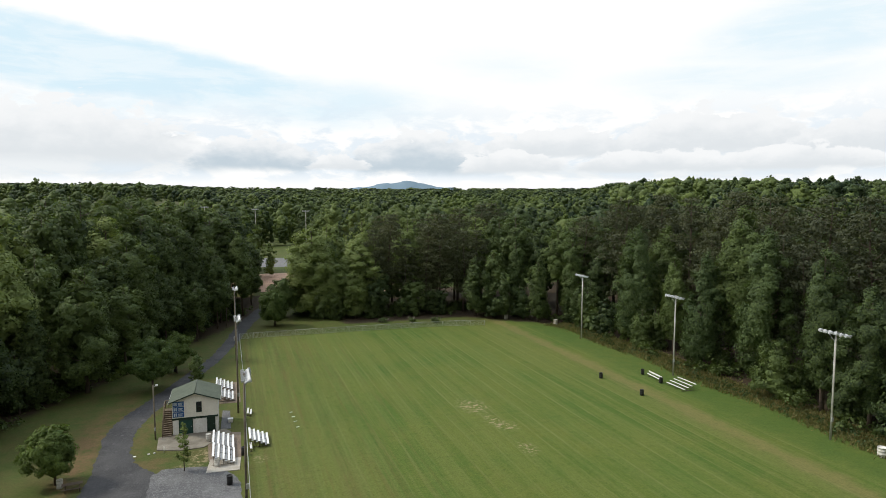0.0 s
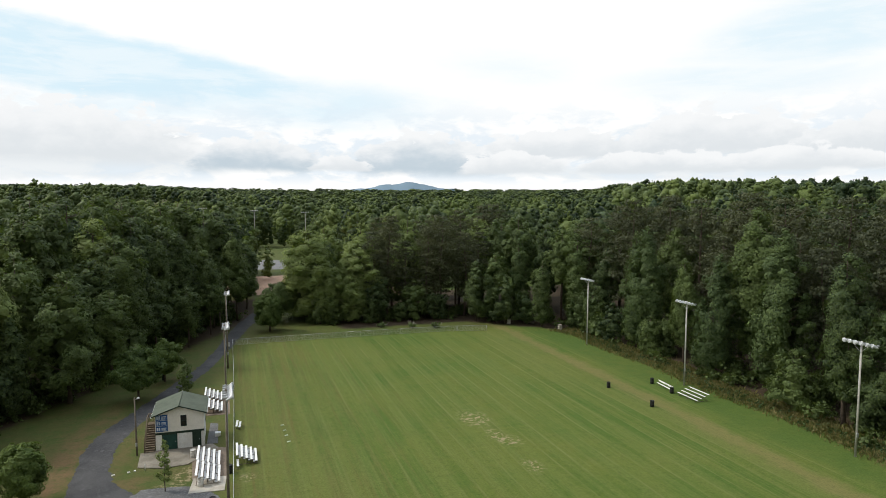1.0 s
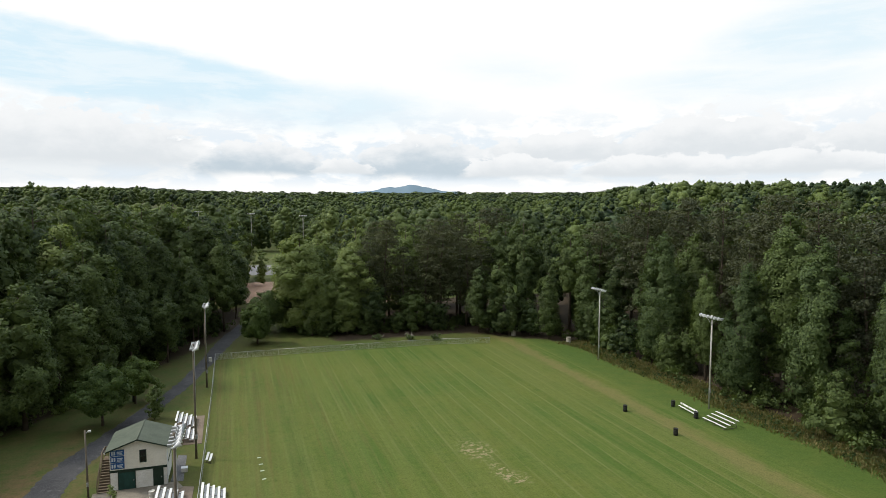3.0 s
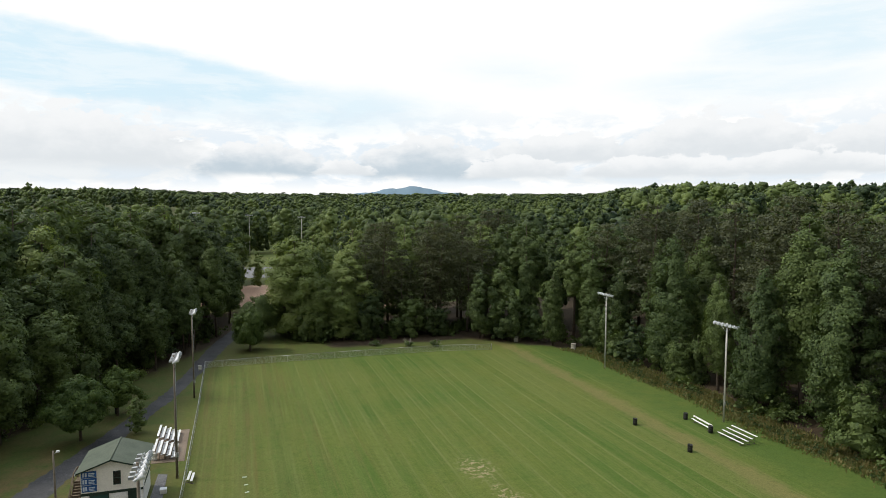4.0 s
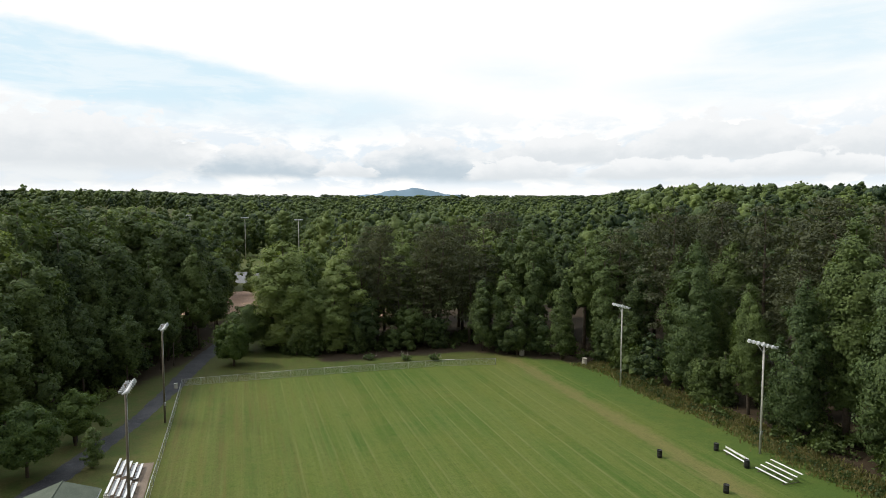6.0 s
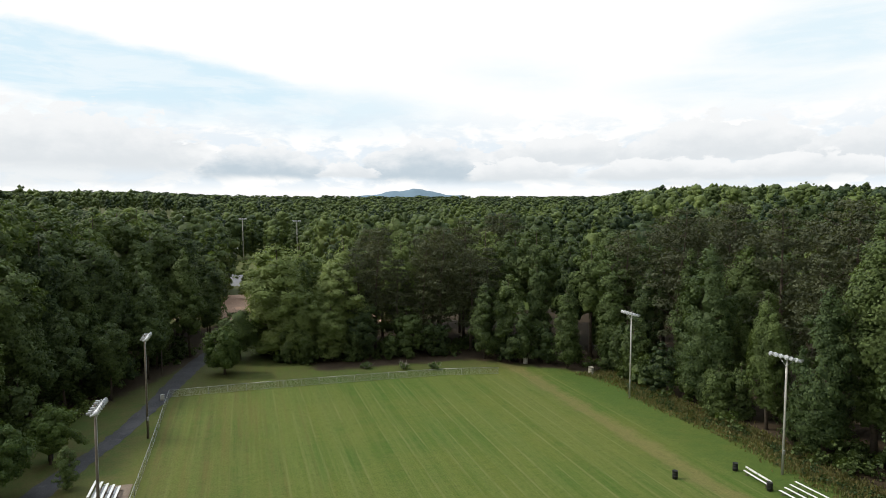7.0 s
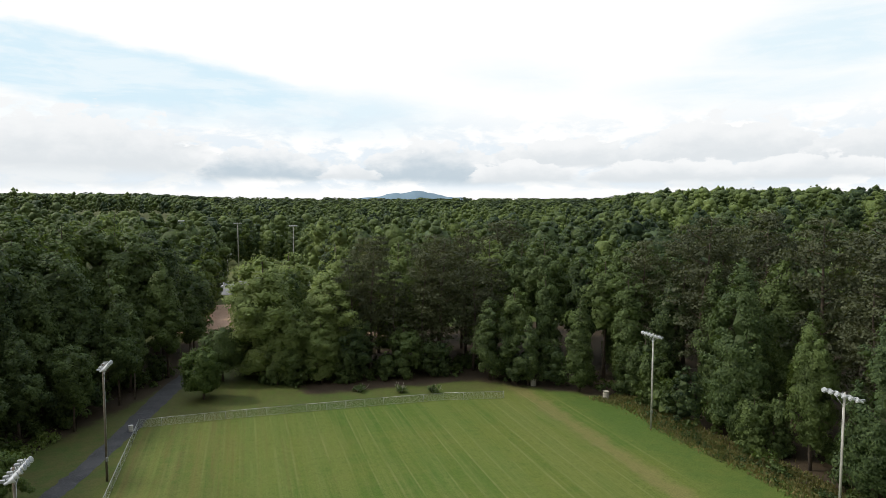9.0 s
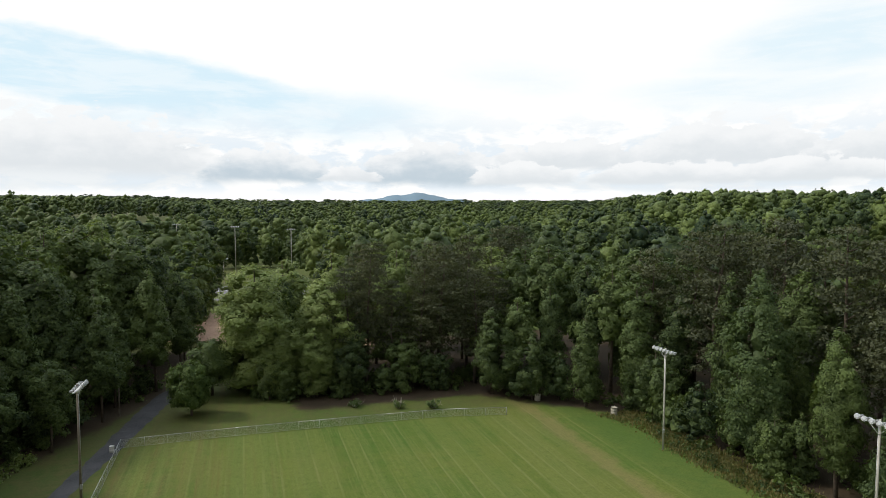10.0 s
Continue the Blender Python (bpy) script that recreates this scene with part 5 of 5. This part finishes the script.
# outside stair and landing
stair = thing("outside_stair", pose(0, 0, 0), "weathered wooden outside stair climbing to a railed landing", "stairs")
SX0, SX1 = -9.45, -8.42
for i in range(12):
    z = 0.19 * (i + 1)
    y = 82.5 + 0.27 * i
    part("tread", boxed(SX0, SX1, y, y + 0.24, z - 0.04, z, 0.006), BOARD, stair)
    part("riser", boxed(SX0, SX1, y + 0.25, y + 0.27, z, z + 0.15), BOARD_DARK, stair, "dark riser")
for x in (SX0 - 0.02, SX1 + 0.02):
    bm = bmesh.new()
    a = [bm.verts.new((x - 0.025, y, z)) for y, z in ((82.4, 0.0), (82.75, 0.0), (85.75, 2.05), (85.75, 2.32), (85.4, 2.28))]
    b = [bm.verts.new((x + 0.025, *v.co[1:])) for v in a]
    bm.faces.new(a)
    bm.faces.new(b[::-1])
    for i in range(5):
        bm.faces.new((a[i], b[i], b[(i + 1) % 5], a[(i + 1) % 5]))
    bmesh.ops.recalc_face_normals(bm, faces=bm.faces)
    part("stringer", bm, BOARD_DARK, stair)
for i in range(8):
    part("deck_board", boxed(SX0 - 0.05, SX1, 85.72 + i * 0.2, 85.90 + i * 0.2, 2.24, 2.28, 0.004), BOARD, stair)
for y in (82.5, 84.1, 85.7, 87.3):
    z = 0.0 if y < 85.5 else 2.2
    top = 1.15 + max(0, min(1, (y - 82.5) / 3.2)) * 2.2
    part("post", boxed(SX0 - 0.09, SX0, y - 0.05, y + 0.05, 0.0, top, 0.006), BOARD, stair)
part("handrail", tubed([(SX0 - 0.05, 82.45, 1.12), (SX0 - 0.05, 85.7, 3.32), (SX0 - 0.05, 87.3, 3.32)], 0.05, 6), BOARD, stair)
part("rail", tubed([(SX0 - 0.05, 82.5, 0.65), (SX0 - 0.05, 85.7, 2.85), (SX0 - 0.05, 87.3, 2.85)], 0.03, 6), BOARD, stair)
part("end_rail", tubed([(SX0 - 0.05, 87.3, 3.32), (SX1, 87.3, 3.32)], 0.045, 6), BOARD, stair)
for i in range(7):
    x = SX0 + 0.02 + i * 0.16
    part("baluster", boxed(x - 0.02, x + 0.02, 87.28, 87.32, 2.26, 3.32), BOARD, stair)

# ---------------- utility poles ----------------
ob = thing("utility_pole", pose(-10.25, 82.2, 0, 0, -0.6, 0), "brown wooden pole with a small floodlight beside the house", "utility pole")
part("pole", tubed([(0, 0, -0.3), (0, 0, 7.0)], [0.11, 0.08], 10), POLE_WOOD, ob)
lamp = part("floodlight", boxed(0.25, 0.55, -0.12, 0.10, 6.80, 7.0, 0.04), LAMP_WHITE, ob)
part("arm", tubed([(0.0, 0, 6.7), (0.3, 0, 6.85)], 0.03, 6), GALV, lamp)
part("meter_box", boxed(-0.1, 0.1, -0.25, -0.1, 1.2, 1.6, 0.01), GALV, ob)
ob = thing("utility_pole", pose(-2.1, 153.5, 0), "thin grey pole at the edge of the wood", "utility pole")
part("pole", tubed([(0, 0, -0.3), (0, 0, 6.4)], [0.13, 0.10], 8), POLE_WOOD, ob)
part("cap", boxed(-0.15, 0.15, -0.15, 0.15, 6.38, 6.5, 0.02), GALV, ob)

# ---------------- single trees ----------------


def single(seed, x, y, kind, height, R, base, foliage, mat, label, trunk_r, limbs=7):
    ob = tree_kind(seed, kind, height, R, base, foliage, mat, label, trunk_r, limbs)
    ob.matrix_basis = pose(x, y, float(ground_z(x, y)))
    return ob


ROADSIDE = "dense round young tree beside the lane"
single(61, -18.9, 71.6, "ball", 6.9, 2.5, 1.5, (9500, 130, 0.17, 0.19, 0.55), LEAF_ROAD, ROADSIDE, 0.13)
single(62, -12.9, 105.1, "ball", 8.8, 3.5, 2.3, (9500, 130, 0.20, 0.19, 0.55), LEAF_ROAD, ROADSIDE, 0.16)
single(63, -10.1, 114.2, "ball", 7.4, 2.7, 1.8, (7500, 110, 0.19, 0.19, 0.55), LEAF_ROAD, ROADSIDE, 0.14)
single(64, 8.6, 150.4, "ball", 9.2, 3.8, 1.7, (9500, 120, 0.23, 0.20, 0.55), LEAF_ROAD, "dense round tree at the corner of the field", 0.18)
single(65, 11.2, 161.0, "oak", 10.6, 4.4, 2.6, (7500, 40, 0.30), LEAF_SMALL, "spreading green tree beside the lane", 0.2)
single(66, -6.2, 71.0, "poplar", 6.0, 0.9, 1.2, (1500, 26, 0.11, 0.3, 0), LEAF_PALE, "thin sapling with sparse leaves before the house", 0.05, 9)
single(67, -6.6, 105.8, "poplar", 5.2, 1.4, 0.5, (2600, 30, 0.14, 0.3, 0.3), LEAF_SMALL, "small bushy young tree behind the house", 0.06)


# ---------------- undergrowth and weeds ----------------
def thicket(name, label, category, spots, mat, seed, size):
    """Low leafy growth: each spot is x, y, width, height and sprays."""
    rng = np.random.default_rng(seed)
    Vs, Fs, n = [], [], 0
    for x, y, w, h, sprays in spots:
        k = max(4, int(h * w * 1.6))
        a, r = rng.uniform(0, 6.28, k), w * rng.uniform(0, 1, k) ** 0.5
        c = np.stack([x + r * np.cos(a), y + r * np.sin(a), rng.uniform(0.1, 0.85, k) * h], 1)
        V, F = join(kites(rng, c, rng.uniform(0.6, 1.1, k) * min(1.2, 0.4 * h + 0.3), max(2, sprays // k), size), hearts(rng, c[::3] * [1, 1, 0.6], np.full(len(c[::3]), 0.14 * h + 0.1)))
        V[:, 2] = np.maximum(V[:, 2], 0.02) + float(ground_z(x, y))
        Vs.append(V)
        Fs.append(F + n)
        n += len(V)
    return tagged(new(name, mesh_from(name, np.concatenate(Vs), np.concatenate(Fs), mat)), label, category, kind="stuff")


low_rng = random.Random(21)
spots = []
while len(spots) < 240:
    x, y = low_rng.uniform(-40, 96), low_rng.uniform(46, 185)
    d = wood_depth(x, y)
    if (-1.6 if x > 60 and y < 128 else 1.0) < d < 11 and (x > 12 or y > 84) and not (x < 14 and y > 172):
        big = low_rng.random()
        right = x > 60
        if right and low_rng.random() < 0.45:
            continue
        h = (1.4 + 5.0 * big ** 3) if right else (1.0 + 3.0 * big ** 3)
        spots.append((x, y, low_rng.uniform(1.2, 2.4), h, int(100 + 60 * h)))
while len(spots) < 330:
    x, y = low_rng.uniform(-50, 4), low_rng.uniform(78, 170)
    if 1.5 < wood_depth(x, y) < 18:
        h = 1.5 + 3.5 * low_rng.random() ** 2
        spots.append((x, y, low_rng.uniform(1.4, 2.6), h, int(70 + 30 * h)))
thicket("undergrowth", "dark tangled undergrowth and vines along the wood's edge", "undergrowth", spots, LEAF, 3, 0.42)
spots = [(-19.5 + 0.62 * q + low_rng.uniform(-0.7, 0.7), 113.0 + 1.55 * q + low_rng.uniform(-0.8, 0.8), 1.0, 1.2, 80) for q in (i * 0.4 for i in range(40))]
thicket("ground_cover", "low leafy ground cover under the trees beside the lane", "ground cover", spots, LEAF_PALE, 4, 0.28)


def weeds(name, label, count, place, mat, seed, tall):
    """Upright straw and weed stems."""
    rng = np.random.default_rng(seed)
    P = place(rng, count)
    h = tall * rng.uniform(0.25, 1.35, count) * (0.55 + 0.5 * np.sin(P[:, 1] * 0.9 + P[:, 0] * 2.0) ** 2)
    a = rng.uniform(0, 6.28, count)
    w = 0.05 + 0.10 * rng.uniform(0, 1, count)
    lean = rng.normal(0, 0.22, (count, 2)) * h[:, None]
    s = np.stack([np.cos(a) * w, np.sin(a) * w, np.zeros(count)], 1)
    topc = P + np.concatenate([lean, h[:, None]], 1)
    midc = P + np.concatenate([lean * 0.4, h[:, None] * 0.55], 1)
    V = np.stack([P - s * 0.4, midc + s, topc, midc - s], 1).reshape(-1, 3)
    return tagged(new(name, mesh_from(name, V, np.arange(count * 4).reshape(-1, 4), mat)), label, "weeds", kind="stuff")


def right_verge(rng, n):
    y = rng.uniform(44, 132, n)
    u = rng.uniform(0, 1, n) ** 0.75
    x = 70.9 + 0.6 * np.sin(y * 0.21) + rng.normal(0, 0.45, n) + u * 6.4 - 2.5 * smooth(y, 122, 134)
    return np.stack([x, y, np.zeros(n) - 0.02], 1)


weeds("weeds", "rough strip of straw-coloured and green weeds along the wood", 22000, right_verge, WEED, 9, 0.52)
spots = []
while len(spots) < 130:
    y = low_rng.uniform(46, 128)
    spots.append((71.4 + 3.6 * low_rng.random() ** 0.6 + 0.6 * math.sin(y * 0.21), y, low_rng.uniform(0.4, 1.1), low_rng.uniform(0.3, 0.75), 40))
thicket("verge_weeds", "low green weeds and seedlings in the rough strip", "weeds", spots, LEAF_SMALL, 14, 0.26)
# three shrubs with pale flowers behind the end fence
for x, y, w, h in ((33.6, 147.2, 1.5, 1.3), (40.2, 144.6, 1.4, 1.9), (45.6, 143.0, 1.5, 1.6)):
    rng = np.random.default_rng(int(x))
    ob = thing("shrub", pose(x, y, 0), "small green shrub with pale dry stems", "shrub", "shrubs behind the fence")
    k = 16
    a, r = rng.uniform(0, 6.28, k), w * rng.uniform(0, 0.8, k)
    c = np.stack([r * np.cos(a), r * np.sin(a), h * rng.uniform(0.2, 0.75, k)], 1)
    V, F = kites(rng, c, np.full(k, 0.45), 22, 0.28)
    V[:, 2] = np.maximum(V[:, 2], 0.02)
    f = new("foliage", mesh_from("foliage", V, F, LEAF_SMALL))
    f.parent = ob
    bm = bmesh.new()
    for i in range(14):
        q = rng.uniform(0, 6.28)
        o = rng.uniform(0.2, 1.1) * w
        tube(bm, [(0.2 * math.cos(q), 0.2 * math.sin(q), 0), (o * math.cos(q) * 0.8, o * math.sin(q) * 0.8, h * rng.uniform(0.3, 0.8)), (o * math.cos(q), o * math.sin(q), h * rng.uniform(0.2, 0.9))], [0.035, 0.03, 0.015], 5)
    part("stems", bm, CONCRETE, ob, "pale bare stems")
# white blocks in a row on the grass, and small things about the yard
for i, (x, y) in enumerate(((6.74, 87.45), (6.87, 85.4), (6.95, 83.5), (7.06, 81.2))):
    ob = thing("field_marker", pose(x, y, 0, 0, 0, 8 * i), "flat white marker board lying on the grass", "marker", "markers in a row")
    part("board", boxed(-0.22, 0.22, -0.10, 0.10, 0.0, 0.05, 0.01), MARKER, ob)
ob = thing("picnic_table", pose(-16.9, 69.6, 0, 0, 0, 10), "dark wooden picnic table under the young tree", "table")
for i in range(4):
    part("top_board", boxed(-0.95, 0.95, -0.36 + i * 0.185, -0.19 + i * 0.185, 0.71, 0.75, 0.006), BOARD_DARK, ob)
for y in (-0.78, 0.58):
    part("seat_board", boxed(-0.95, 0.95, y, y + 0.22, 0.42, 0.46, 0.006), BOARD_DARK, ob)
for x in (-0.65, 0.65):
    for s in (-1, 1):
        part("leg", tubed([(x, 0.62 * s, 0.0), (x, 0.18 * s, 0.71)], 0.05, 6), BOARD_DARK, ob)
    part("cross_bar", boxed(x - 0.03, x + 0.03, -0.8, 0.8, 0.34, 0.42), BOARD_DARK, ob)
for x, y, w in ((-12.0, 77.0, 0.36), (-10.5, 77.3, 0.3), (-9.9, 77.5, 0.2)):
    ob = thing("yard_box", pose(x, y, 0, 0, 0, 12), "small pale valve box in the grass", "valve box")
    part("lid", boxed(-w / 2, w / 2, -0.12, 0.12, 0.0, 0.1, 0.02), WHITE_DRUM, ob)
ob = thing("faucet_post", pose(-8.85, 77.4, 0), "short white tap post at the edge of the apron", "tap")
part("post", tubed([(0, 0, 0), (0, 0, 0.75)], 0.06, 8), WHITE_DRUM, ob)
part("tap", tubed([(0, 0, 0.65), (0, -0.15, 0.62)], 0.025, 6), GALV, ob)
# marked bays of the lot
for i in range(12):
    bm = boxed(-13 + i * 2.9, -12.88 + i * 2.9, 306.0, 311.0, 0.06, 0.09)
    tagged(part("bay_line", bm, PLANK), "white painted parking bay line", "road marking", kind="structure")
